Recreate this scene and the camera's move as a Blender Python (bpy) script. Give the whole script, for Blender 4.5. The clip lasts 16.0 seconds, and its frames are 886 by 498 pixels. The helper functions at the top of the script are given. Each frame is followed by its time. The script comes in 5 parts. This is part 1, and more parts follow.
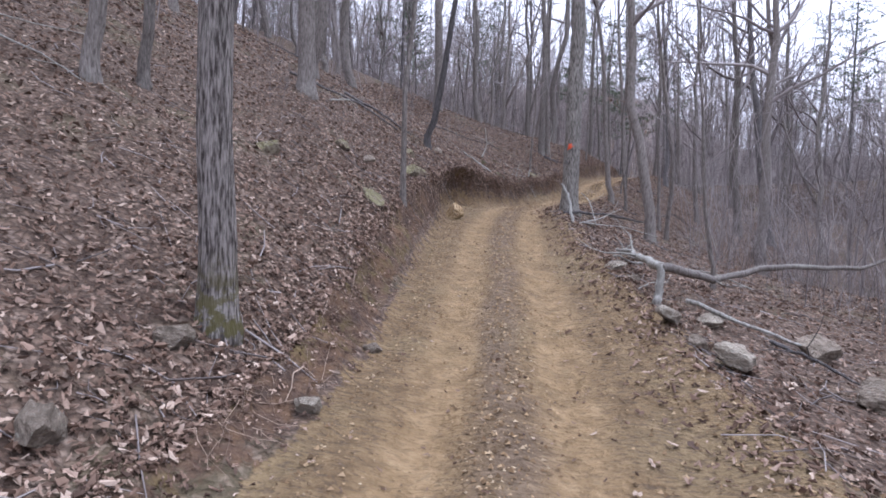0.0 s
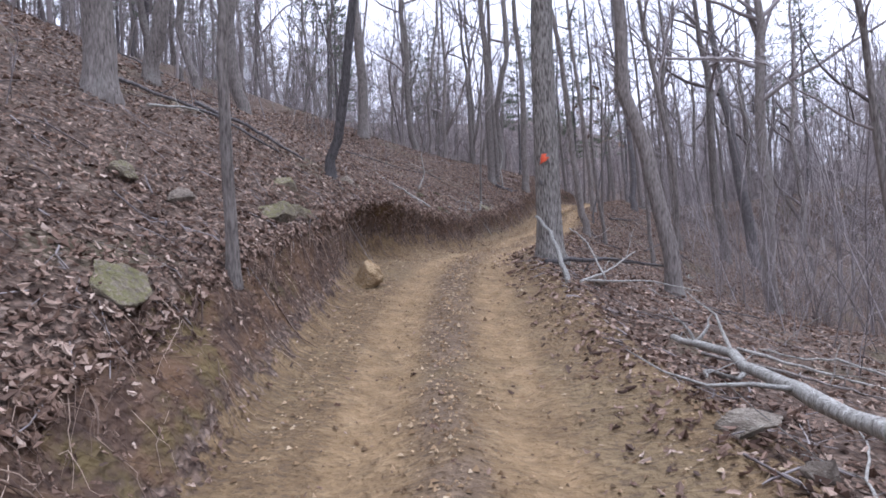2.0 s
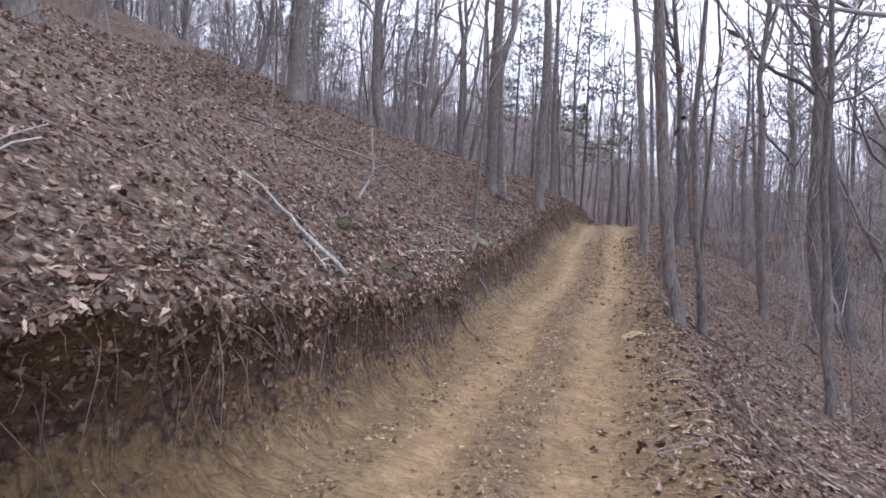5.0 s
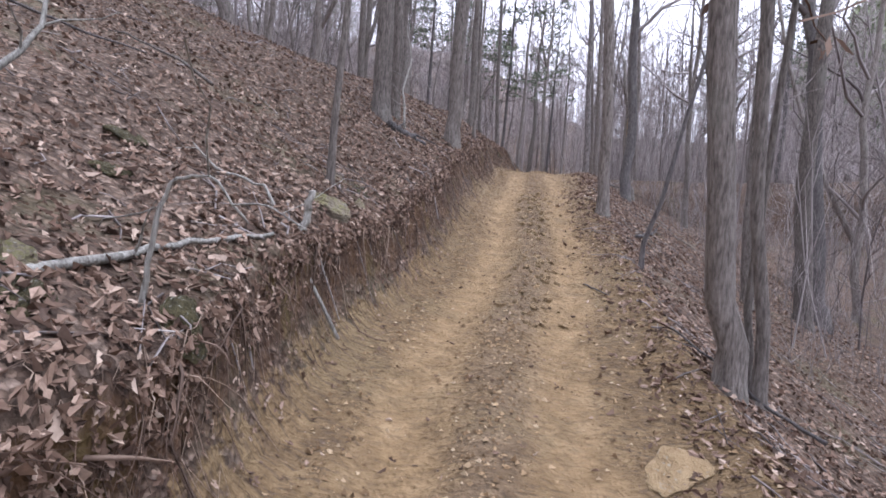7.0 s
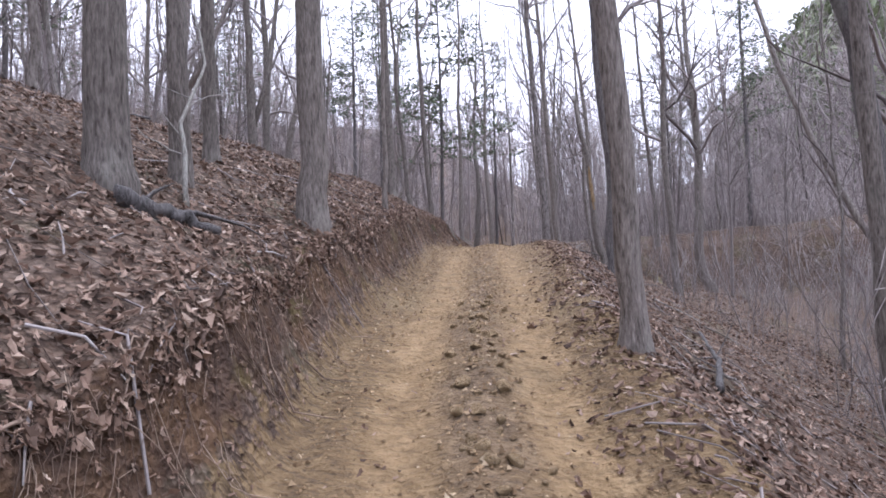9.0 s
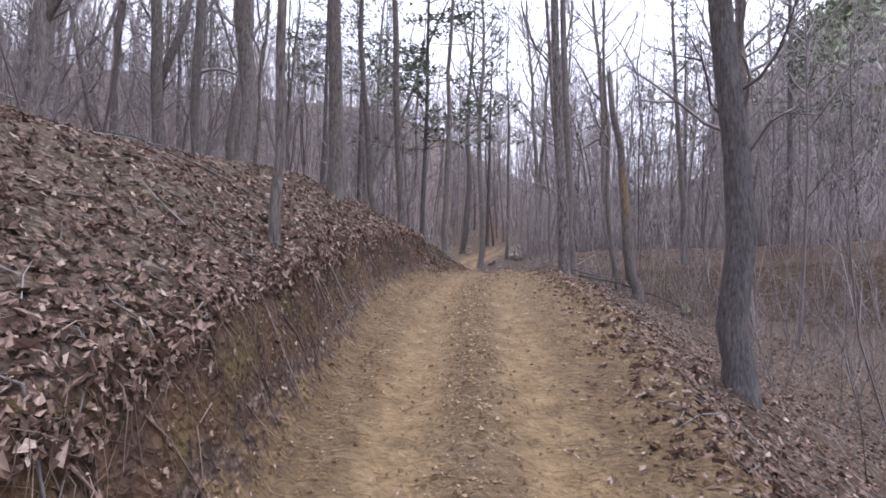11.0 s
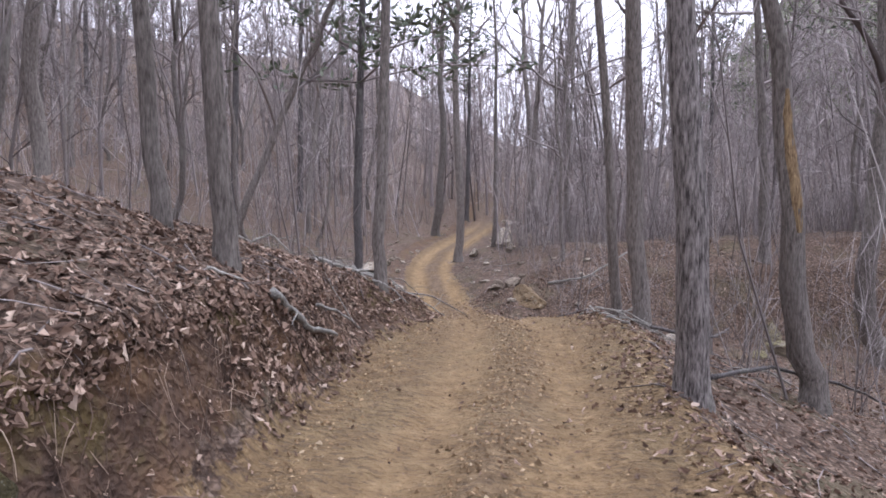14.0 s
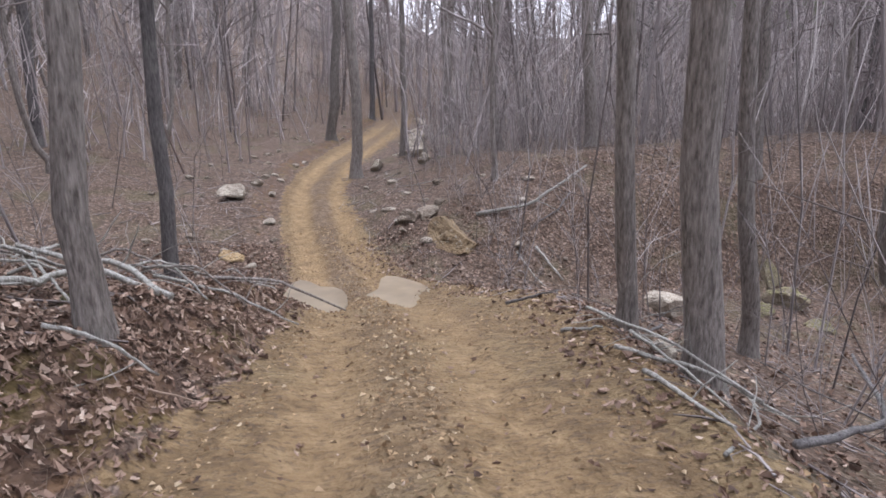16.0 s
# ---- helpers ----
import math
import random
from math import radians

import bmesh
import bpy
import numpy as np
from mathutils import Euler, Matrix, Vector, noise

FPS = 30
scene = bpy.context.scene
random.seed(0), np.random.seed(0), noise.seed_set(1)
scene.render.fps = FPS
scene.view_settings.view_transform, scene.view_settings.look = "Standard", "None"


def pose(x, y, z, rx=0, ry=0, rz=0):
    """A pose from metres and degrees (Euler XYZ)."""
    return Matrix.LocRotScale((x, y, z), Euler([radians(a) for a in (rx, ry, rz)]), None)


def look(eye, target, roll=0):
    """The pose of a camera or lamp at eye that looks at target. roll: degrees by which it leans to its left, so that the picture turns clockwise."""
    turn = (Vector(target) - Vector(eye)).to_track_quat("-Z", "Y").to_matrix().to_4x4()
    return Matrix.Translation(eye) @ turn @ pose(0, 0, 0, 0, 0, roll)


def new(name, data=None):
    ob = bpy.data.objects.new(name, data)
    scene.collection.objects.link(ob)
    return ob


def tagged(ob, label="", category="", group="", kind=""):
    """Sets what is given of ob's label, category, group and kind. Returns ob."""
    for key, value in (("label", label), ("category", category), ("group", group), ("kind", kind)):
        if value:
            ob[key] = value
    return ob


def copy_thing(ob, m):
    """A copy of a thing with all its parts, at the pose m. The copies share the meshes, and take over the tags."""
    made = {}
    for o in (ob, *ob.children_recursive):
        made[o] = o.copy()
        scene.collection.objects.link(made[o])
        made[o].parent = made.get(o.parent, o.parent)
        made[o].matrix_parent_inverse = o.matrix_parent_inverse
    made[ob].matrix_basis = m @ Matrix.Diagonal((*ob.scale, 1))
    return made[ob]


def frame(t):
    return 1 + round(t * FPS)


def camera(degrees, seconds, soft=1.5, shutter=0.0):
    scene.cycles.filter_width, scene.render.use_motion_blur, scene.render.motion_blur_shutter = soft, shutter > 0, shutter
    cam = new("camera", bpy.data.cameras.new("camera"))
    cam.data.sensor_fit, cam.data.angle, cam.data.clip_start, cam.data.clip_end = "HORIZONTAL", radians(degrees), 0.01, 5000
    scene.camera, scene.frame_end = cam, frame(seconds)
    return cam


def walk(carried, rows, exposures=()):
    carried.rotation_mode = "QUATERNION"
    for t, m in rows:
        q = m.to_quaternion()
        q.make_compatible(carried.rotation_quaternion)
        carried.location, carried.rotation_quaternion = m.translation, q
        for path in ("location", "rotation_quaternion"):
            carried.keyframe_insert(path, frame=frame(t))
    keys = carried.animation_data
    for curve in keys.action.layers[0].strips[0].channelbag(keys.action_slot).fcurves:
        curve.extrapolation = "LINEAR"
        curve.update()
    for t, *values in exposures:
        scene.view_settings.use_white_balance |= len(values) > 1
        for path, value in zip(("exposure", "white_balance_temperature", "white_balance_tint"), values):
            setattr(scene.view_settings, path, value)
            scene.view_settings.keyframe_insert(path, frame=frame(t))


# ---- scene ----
cam = camera(71.79, 16.0, soft=1.7)
PATH = [
    (0.0, pose(0.000, 0.000, 1.600, 88.22, -1.86, 0.06)),
    (0.5, pose(0.068, 1.144, 1.685, 86.29, -1.83, -2.45)),
    (1.0, pose(0.216, 2.516, 1.758, 85.80, -1.03, -3.72)),
    (1.5, pose(0.426, 3.688, 1.887, 91.57, 2.85, -3.72)),
    (2.0, pose(0.584, 5.137, 2.043, 91.78, 2.58, -4.32)),
    (2.5, pose(0.734, 6.339, 2.300, 98.66, 2.50, -3.26)),
    (3.0, pose(0.795, 8.075, 2.618, 92.56, -1.17, -5.06)),
    (3.5, pose(0.948, 9.262, 2.800, 91.69, -0.82, -5.10)),
    (3.7, pose(0.969, 9.897, 2.871, 89.73, -2.81, -5.97)),
    (4.0, pose(1.046, 10.808, 3.014, 89.97, -2.72, -6.05)),
    (4.5, pose(1.254, 12.238, 3.301, 90.65, -2.45, -6.44)),
    (5.0, pose(1.520, 13.592, 3.550, 90.81, -2.64, -6.75)),
    (5.5, pose(1.809, 14.886, 3.727, 90.70, -3.36, -6.55)),
    (5.8, pose(1.983, 15.630, 3.789, 90.59, -3.83, -6.36)),
    (6.0, pose(2.110, 16.110, 3.807, 89.59, -3.99, -7.37)),
    (6.5, pose(2.433, 17.306, 3.859, 86.49, -5.83, -11.06)),
    (7.0, pose(2.950, 18.568, 3.935, 85.72, -3.97, -14.63)),
    (7.5, pose(3.632, 19.774, 4.011, 88.75, 2.20, -14.96)),
    (8.0, pose(4.012, 21.015, 4.144, 89.70, -0.22, -15.90)),
    (8.5, pose(4.593, 22.471, 4.319, 91.00, -0.05, -17.55)),
    (9.0, pose(5.304, 23.917, 4.511, 92.51, 2.18, -18.74)),
    (9.2, pose(5.597, 24.454, 4.592, 92.69, 3.87, -18.82)),
    (9.5, pose(5.955, 25.271, 4.746, 92.76, 3.01, -18.77)),
    (10.0, pose(6.430, 26.643, 5.062, 92.66, 1.21, -18.77)),
    (10.5, pose(6.908, 28.004, 5.392, 92.06, 0.09, -19.35)),
    (11.0, pose(7.503, 29.351, 5.663, 91.00, -0.65, -20.05)),
    (11.3, pose(7.916, 30.156, 5.796, 90.65, -0.64, -20.11)),
    (11.5, pose(8.223, 30.690, 5.873, 91.96, 2.51, -19.33)),
    (12.0, pose(8.792, 31.978, 6.009, 91.46, 1.11, -19.64)),
    (12.5, pose(9.291, 33.331, 6.212, 90.54, -1.74, -20.57)),
    (13.0, pose(9.890, 34.681, 6.394, 89.78, -0.73, -20.57)),
    (13.5, pose(10.473, 36.062, 6.564, 88.74, -0.68, -20.38)),
    (14.0, pose(11.184, 37.593, 6.702, 87.51, -0.11, -21.93)),
    (14.5, pose(11.790, 38.917, 6.808, 87.95, -0.32, -24.22)),
    (15.0, pose(12.415, 40.117, 6.891, 86.34, -1.37, -26.00)),
    (15.5, pose(13.065, 41.159, 6.907, 81.98, 0.26, -28.68)),
    (16.0, pose(13.605, 42.031, 6.900, 77.85, 0.44, -29.93)),
]
walk(cam, PATH, [(0.0, 1.04, 5300, 14), (3.5, 1.06, 5300, 15), (7.0, 1.32, 5500, 14), (8.5, 1.36, 5450, 15), (9.2, 1.32, 5450, 15), (11.5, 1.1, 5500, 16), (12.5, 1.18, 5530, 16), (14.5, 1.33, 5580, 15), (16.0, 1.38, 5620, 12)])

# ---- sky and light: a bright, even overcast ----
world = bpy.data.worlds.new("overcast")
scene.world = world
world.use_nodes = True
_n, _l = world.node_tree.nodes, world.node_tree.links
_bg = _n["Background"]
_sky = _n.new("ShaderNodeTexSky")
_sky.sky_type, _sky.sun_disc = "NISHITA", False
_sky.sun_elevation, _sky.sun_rotation = radians(73), radians(54)
_sky.air_density, _sky.dust_density = 1.0, 4.0
_hs = _n.new("ShaderNodeHueSaturation")
_hs.inputs["Saturation"].default_value = 0.1
_l.new(_sky.outputs[0], _hs.inputs["Color"])
_mx = _n.new("ShaderNodeMix")
_mx.data_type = "RGBA"
_mx.inputs[0].default_value = 0.55
_l.new(_hs.outputs[0], _mx.inputs[6])
_mx.inputs[7].default_value = (10.5, 9.9, 10.3, 1)
_l.new(_mx.outputs[2], _bg.inputs["Color"])
_bg.inputs["Strength"].default_value = 0.125
_sun = new("sun", bpy.data.lights.new("sun", "SUN"))
_sun.data.energy, _sun.data.angle, _sun.data.color = 1.3, radians(30), (1.0, 0.97, 0.94)
_sun.matrix_world = look((0, 0, 60), (-14, -10, 0))

# ---- materials ----
def material(name, rough=0.8):
    m = bpy.data.materials.new(name)
    m.use_nodes = True
    b = m.node_tree.nodes["Principled BSDF"]
    b.inputs["Roughness"].default_value = rough
    b.inputs["Specular IOR Level"].default_value = 0.25
    return m, m.node_tree.nodes, m.node_tree.links, b


def noise_node(n, l, vec, scale, detail=4.0, rough=0.55):
    t = n.new("ShaderNodeTexNoise")
    t.inputs["Scale"].default_value, t.inputs["Detail"].default_value, t.inputs["Roughness"].default_value = scale, detail, rough
    if vec is not None:
        l.new(vec, t.inputs["Vector"])
    return t.outputs["Fac"]


def ramp_node(n, l, fac, stops):
    r = n.new("ShaderNodeValToRGB")
    e = r.color_ramp.elements
    while len(e) < len(stops):
        e.new(0.5)
    for k, (p, c) in zip(e, stops):
        k.position, k.color = p, (*c, 1)
    l.new(fac, r.inputs[0])
    return r.outputs[0]


def mix_node(n, l, fac, a, b, blend="MIX"):
    m = n.new("ShaderNodeMix")
    m.data_type, m.blend_type = "RGBA", blend
    for v, i in ((fac, 0), (a, 6), (b, 7)):
        if isinstance(v, (int, float)):
            m.inputs[i].default_value = v
        elif isinstance(v, tuple):
            m.inputs[i].default_value = (*v, 1)
        else:
            l.new(v, m.inputs[i])
    return m.outputs[2]


def math_node(n, l, op, a, b=0.0, clamp=False):
    m = n.new("ShaderNodeMath")
    m.operation, m.use_clamp = op, clamp
    for v, i in ((a, 0), (b, 1)):
        if isinstance(v, (int, float)):
            m.inputs[i].default_value = v
        else:
            l.new(v, m.inputs[i])
    return m.outputs[0]


def bump_node(n, l, b, height, strength, distance):
    k = n.new("ShaderNodeBump")
    k.inputs["Strength"].default_value, k.inputs["Distance"].default_value = strength, distance
    l.new(height, k.inputs["Height"])
    l.new(k.outputs[0], b.inputs["Normal"])


def object_coords(n, l, scale=(1, 1, 1)):
    c, m = n.new("ShaderNodeTexCoord"), n.new("ShaderNodeMapping")
    m.inputs["Scale"].default_value = scale
    l.new(c.outputs["Object"], m.inputs[0])
    return m.outputs[0]


def attribute_node(n, key):
    a = n.new("ShaderNodeAttribute")
    a.attribute_name = key
    return a.outputs["Fac"]


def ground_material():
    m, n, l, b = material("earth_and_leaf_litter", 0.95)
    dirt, bank, track = (attribute_node(n, k) for k in ("dirt", "bank", "track"))
    c = object_coords(n, l)
    big, mid, fine = noise_node(n, l, c, 0.9, 3), noise_node(n, l, c, 6, 5, 0.65), noise_node(n, l, c, 38, 4, 0.7)
    vor = n.new("ShaderNodeTexVoronoi")
    vor.inputs["Scale"].default_value, vor.inputs["Randomness"].default_value = 21.0, 1.0
    warp = mix_node(n, l, 0.12, c, mix_node(n, l, 1.0, c, noise_color(n, l, c, 9.0), "ADD"))
    l.new(warp, vor.inputs["Vector"])
    cell = n.new("ShaderNodeSeparateColor")
    l.new(vor.outputs["Color"], cell.inputs[0])
    leaf = ramp_node(n, l, cell.outputs[0], [(0.0, (0.0649, 0.0412, 0.0287)), (0.4, (0.123, 0.0814, 0.0574)), (0.75, (0.188, 0.131, 0.095)), (1.0, (0.272, 0.202, 0.157))])
    leaf = mix_node(n, l, math_node(n, l, "POWER", math_node(n, l, "MULTIPLY", vor.outputs["Distance"], 1.7, True), 2.0), leaf, mix_node(n, l, 0.6, leaf, (0.029, 0.0191, 0.0137)))
    leaf = mix_node(n, l, ramp_value(n, l, big, 0.52, 0.7), leaf, mix_node(n, l, 0.35, leaf, (0.0967, 0.0908, 0.0428)))
    soil = ramp_node(n, l, mid, [(0.3, (0.104, 0.0679, 0.0349)), (0.52, (0.161, 0.107, 0.0536)), (0.72, (0.234, 0.161, 0.084))])
    soil = mix_node(n, l, ramp_value(n, l, big, 0.48, 0.66), soil, mix_node(n, l, 0.5, soil, (0.185, 0.137, 0.072)))
    packed = ramp_node(n, l, mid, [(0.3, (0.182, 0.119, 0.0558)), (0.55, (0.265, 0.178, 0.0904)), (0.75, (0.337, 0.24, 0.13))])
    tk = math_node(n, l, "MULTIPLY", track, ramp_value(n, l, noise_node(n, l, c, 3.2, 5, 0.68), 0.26, 0.56), True)
    soil = mix_node(n, l, tk, soil, packed)
    strip = math_node(n, l, "MULTIPLY", attribute_node(n, "strip"), ramp_value(n, l, noise_node(n, l, c, 3.0, 5, 0.7), 0.34, 0.56), True)
    soil = mix_node(n, l, math_node(n, l, "MULTIPLY", strip, 0.62), soil, ramp_node(n, l, mid, [(0.3, (0.0778, 0.0541, 0.0402)), (0.6, (0.156, 0.113, 0.0822)), (0.8, (0.26, 0.186, 0.125))]))
    su = n.new("ShaderNodeAttribute")
    su.attribute_name = "su"
    tread = n.new("ShaderNodeMapping")
    tread.inputs["Scale"].default_value = (11, 26, 1)
    l.new(su.outputs["Vector"], tread.inputs[0])
    clods = noise_node(n, l, tread.outputs[0], 1.0, 5, 0.68)
    loose = math_node(n, l, "SUBTRACT", 1.0, math_node(n, l, "MULTIPLY", track, 0.55))
    speck = math_node(n, l, "MULTIPLY", math_node(n, l, "MULTIPLY", ramp_value(n, l, clods, 0.5, 0.6), loose), 0.85)
    soil = mix_node(n, l, speck, soil, ramp_node(n, l, fine, [(0.35, (0.0622, 0.0423, 0.0268)), (0.7, (0.156, 0.106, 0.0608))]))
    pale = math_node(n, l, "MULTIPLY", ramp_value(n, l, clods, 0.44, 0.3), 0.4)
    soil = mix_node(n, l, pale, soil, (0.35, 0.25, 0.138))
    cut = ramp_node(n, l, mid, [(0.3, (0.0374, 0.0232, 0.0172)), (0.52, (0.0794, 0.0491, 0.0331)), (0.8, (0.15, 0.0925, 0.054))])
    cut = mix_node(n, l, ramp_value(n, l, noise_node(n, l, c, 2.1, 4, 0.6), 0.42, 0.62), cut, mix_node(n, l, 0.5, cut, (0.142, 0.0807, 0.038)))
    cut = mix_node(n, l, math_node(n, l, "MULTIPLY", ramp_value(n, l, noise_node(n, l, c, 1.3, 5, 0.7), 0.5, 0.64), 0.7), cut, mix_node(n, l, mid, (0.0749, 0.0578, 0.0215), (0.158, 0.119, 0.0429)))
    edge = math_node(n, l, "ADD", dirt, math_node(n, l, "MULTIPLY", math_node(n, l, "SUBTRACT", mid, 0.5), 2.2))
    col = mix_node(n, l, ramp_value(n, l, edge, 0.38, 0.62), leaf, soil)
    bk = math_node(n, l, "ADD", bank, math_node(n, l, "MULTIPLY", math_node(n, l, "SUBTRACT", mid, 0.5), 1.6))
    col = mix_node(n, l, ramp_value(n, l, bk, 0.4, 0.65), col, cut)
    l.new(col, b.inputs["Base Color"])
    h = math_node(n, l, "ADD", math_node(n, l, "MULTIPLY", fine, 0.35), mid)
    h = math_node(n, l, "ADD", h, math_node(n, l, "MULTIPLY", math_node(n, l, "MULTIPLY", clods, dirt), -0.9))
    h = math_node(n, l, "ADD", h, math_node(n, l, "MULTIPLY", vor.outputs["Distance"], 0.6))
    bump_node(n, l, b, h, 0.9, 0.05)
    return m


def noise_color(n, l, vec, scale):
    t = n.new("ShaderNodeTexNoise")
    t.inputs["Scale"].default_value = scale
    l.new(vec, t.inputs["Vector"])
    return t.outputs["Color"]


def ramp_value(n, l, v, lo, hi):
    r = n.new("ShaderNodeMapRange")
    r.interpolation_type = "SMOOTHSTEP"
    r.inputs["From Min"].default_value, r.inputs["From Max"].default_value = lo, hi
    l.new(v, r.inputs["Value"])
    return r.outputs[0]


def bark_material(name, dark, light, moss=0.0, deep=0.35, long=0.2, sharp=0.14):
    m, n, l, b = material(name, 0.92)
    c = object_coords(n, l, (1, 1, long))
    oi = n.new("ShaderNodeObjectInfo")
    add = n.new("ShaderNodeVectorMath")
    l.new(c, add.inputs[0])
    sc = n.new("ShaderNodeVectorMath")
    sc.operation = "SCALE"
    cb = n.new("ShaderNodeCombineXYZ")
    for i in range(3):
        l.new(oi.outputs["Random"], cb.inputs[i])
    l.new(cb.outputs[0], sc.inputs[0])
    sc.inputs["Scale"].default_value = 40.0
    l.new(sc.outputs[0], add.inputs[1])
    v = add.outputs[0]
    furrow, grain = noise_node(n, l, v, 30, 5, 0.7), noise_node(n, l, v, 95, 3, 0.6)
    patch = noise_node(n, l, object_coords(n, l, (1, 1, 0.5)), 2.2, 4, 0.6)
    plate = noise_node(n, l, v, 62, 2, 0.5)
    f = math_node(n, l, "ADD", math_node(n, l, "MULTIPLY", furrow, 0.9 - deep), math_node(n, l, "MULTIPLY", plate, deep))
    f = math_node(n, l, "ADD", f, math_node(n, l, "MULTIPLY", grain, 0.1))
    col = ramp_node(n, l, f, [(0.5 - sharp, dark), (0.5, tuple((a + z) / 2 for a, z in zip(dark, light))), (0.5 + sharp, light)])
    tone = math_node(n, l, "ADD", math_node(n, l, "MULTIPLY", oi.outputs["Random"], 0.45), 0.75)
    hv = n.new("ShaderNodeHueSaturation")
    l.new(col, hv.inputs["Color"])
    l.new(tone, hv.inputs["Value"])
    lich = mix_node(n, l, math_node(n, l, "MULTIPLY", ramp_value(n, l, patch, 0.56, 0.7), 0.35), hv.outputs[0], (0.28, 0.275, 0.235))
    if moss:
        geo = n.new("ShaderNodeTexCoord")
        sep = n.new("ShaderNodeSeparateXYZ")
        l.new(geo.outputs["Object"], sep.inputs[0])
        low = n.new("ShaderNodeMapRange")
        low.inputs["From Min"].default_value, low.inputs["From Max"].default_value = 0.62, 0.18
        l.new(sep.outputs[2], low.inputs["Value"])
        lich = mix_node(n, l, math_node(n, l, "MULTIPLY", low.outputs[0], math_node(n, l, "MULTIPLY", ramp_value(n, l, noise_node(n, l, object_coords(n, l), 9.0, 5, 0.7), 0.44, 0.56), moss)), lich, (0.085, 0.074, 0.025))
    l.new(lich, b.inputs["Base Color"])
    bump_node(n, l, b, f, 1.0, 0.04)
    return m


def island_material(name, stops, rough=0.85, fine=60.0):
    m, n, l, b = material(name, rough)
    g = n.new("ShaderNodeNewGeometry")
    col = ramp_node(n, l, g.outputs["Random Per Island"], stops)
    t = noise_node(n, l, object_coords(n, l), fine, 3)
    col = mix_node(n, l, 0.35, col, mix_node(n, l, t, (0.02, 0.015, 0.012), (1, 1, 1)), "OVERLAY")
    l.new(col, b.inputs["Base Color"])
    return m


def rock_material(name, dark, light, moss, crack=0.3):
    m, n, l, b = material(name, 0.9)
    c = object_coords(n, l)
    a, f, v = noise_node(n, l, c, 1.6, 6, 0.7), noise_node(n, l, c, 11, 5, 0.75), noise_node(n, l, object_coords(n, l, (1, 1, 3.5)), 2.6, 5, 0.6)
    col = ramp_node(n, l, a, [(0.32, dark), (0.68, light)])
    col = mix_node(n, l, crack + 0.1, col, mix_node(n, l, ramp_value(n, l, f, 0.3, 0.7), tuple(0.6 * k for k in dark), (0.62, 0.58, 0.52)), "OVERLAY")
    col = mix_node(n, l, math_node(n, l, "MULTIPLY", ramp_value(n, l, v, 0.46, 0.36), crack), col, tuple(0.45 * k for k in dark))
    col = mix_node(n, l, math_node(n, l, "MULTIPLY", ramp_value(n, l, noise_node(n, l, c, 4.3, 4, 0.7), 0.58, 0.66), 0.5), col, (0.4, 0.39, 0.33))
    if moss:
        geo = n.new("ShaderNodeNewGeometry")
        sep = n.new("ShaderNodeSeparateXYZ")
        l.new(geo.outputs["Normal"], sep.inputs[0])
        up = math_node(n, l, "MULTIPLY", ramp_value(n, l, sep.outputs[2], 0.0, 0.7), ramp_value(n, l, noise_node(n, l, c, 3.2, 5, 0.7), 0.42, 0.56))
        col = mix_node(n, l, math_node(n, l, "MULTIPLY", up, moss), col, mix_node(n, l, f, (0.1, 0.1, 0.032), (0.24, 0.22, 0.075)))
    l.new(col, b.inputs["Base Color"])
    bump_node(n, l, b, math_node(n, l, "ADD", math_node(n, l, "ADD", a, v), math_node(n, l, "MULTIPLY", f, 0.4)), 0.9, 0.08)
    return m


GROUND = ground_material()
BARK = bark_material("grey_brown_bark", (0.0712, 0.0597, 0.0513), (0.301, 0.267, 0.237))
BARK_RUGGED = bark_material("rugged_plated_bark", (0.034, 0.028, 0.026), (0.3, 0.27, 0.25), 0.0, 0.35, 0.2, 0.11)
BARK_MOSSY = bark_material("bark_with_moss_at_the_foot", (0.0445, 0.0356, 0.0315), (0.3, 0.268, 0.243), 0.9, 0.5, 0.14, 0.08)
BARK_OAK = bark_material("oak_bark", (0.06, 0.0515, 0.0445), (0.275, 0.254, 0.222), 0.0, 0.5, 0.16, 0.1)
BARK_PALE = bark_material("pale_weathered_wood", (0.15, 0.138, 0.12), (0.414, 0.398, 0.355))
BARK_DARK = bark_material("dark_branch_bark", (0.047, 0.0428, 0.0417), (0.179, 0.163, 0.156))
ROTTEN = bark_material("orange_rotten_wood", (0.12, 0.07, 0.04), (0.5, 0.36, 0.19))
TWIG = island_material("twig_bark", [(0.0, (0.085, 0.071, 0.066)), (0.4, (0.2, 0.172, 0.162)), (0.9, (0.26, 0.228, 0.216)), (1.0, (0.3, 0.268, 0.25))])
LEAF = island_material("dry_leaf", [(0.0, (0.055, 0.034, 0.024)), (0.35, (0.12, 0.076, 0.053)), (0.65, (0.2, 0.132, 0.095)), (0.88, (0.3, 0.215, 0.162)), (1.0, (0.42, 0.33, 0.26))], 0.8)
ROOT = island_material("root_bark", [(0.0, (0.0619, 0.0406, 0.0298)), (0.5, (0.133, 0.0904, 0.0677)), (0.85, (0.265, 0.195, 0.146)), (1.0, (0.406, 0.312, 0.237))])
# Mountain needles, lightened beyond NEEDLE to paint in aerial haze.
HAZED_NEEDLE = island_material("far_pine_crowns_hazed", [(0.0, (0.128, 0.156, 0.091)), (0.6, (0.196, 0.221, 0.13)), (1.0, (0.27, 0.293, 0.176))])
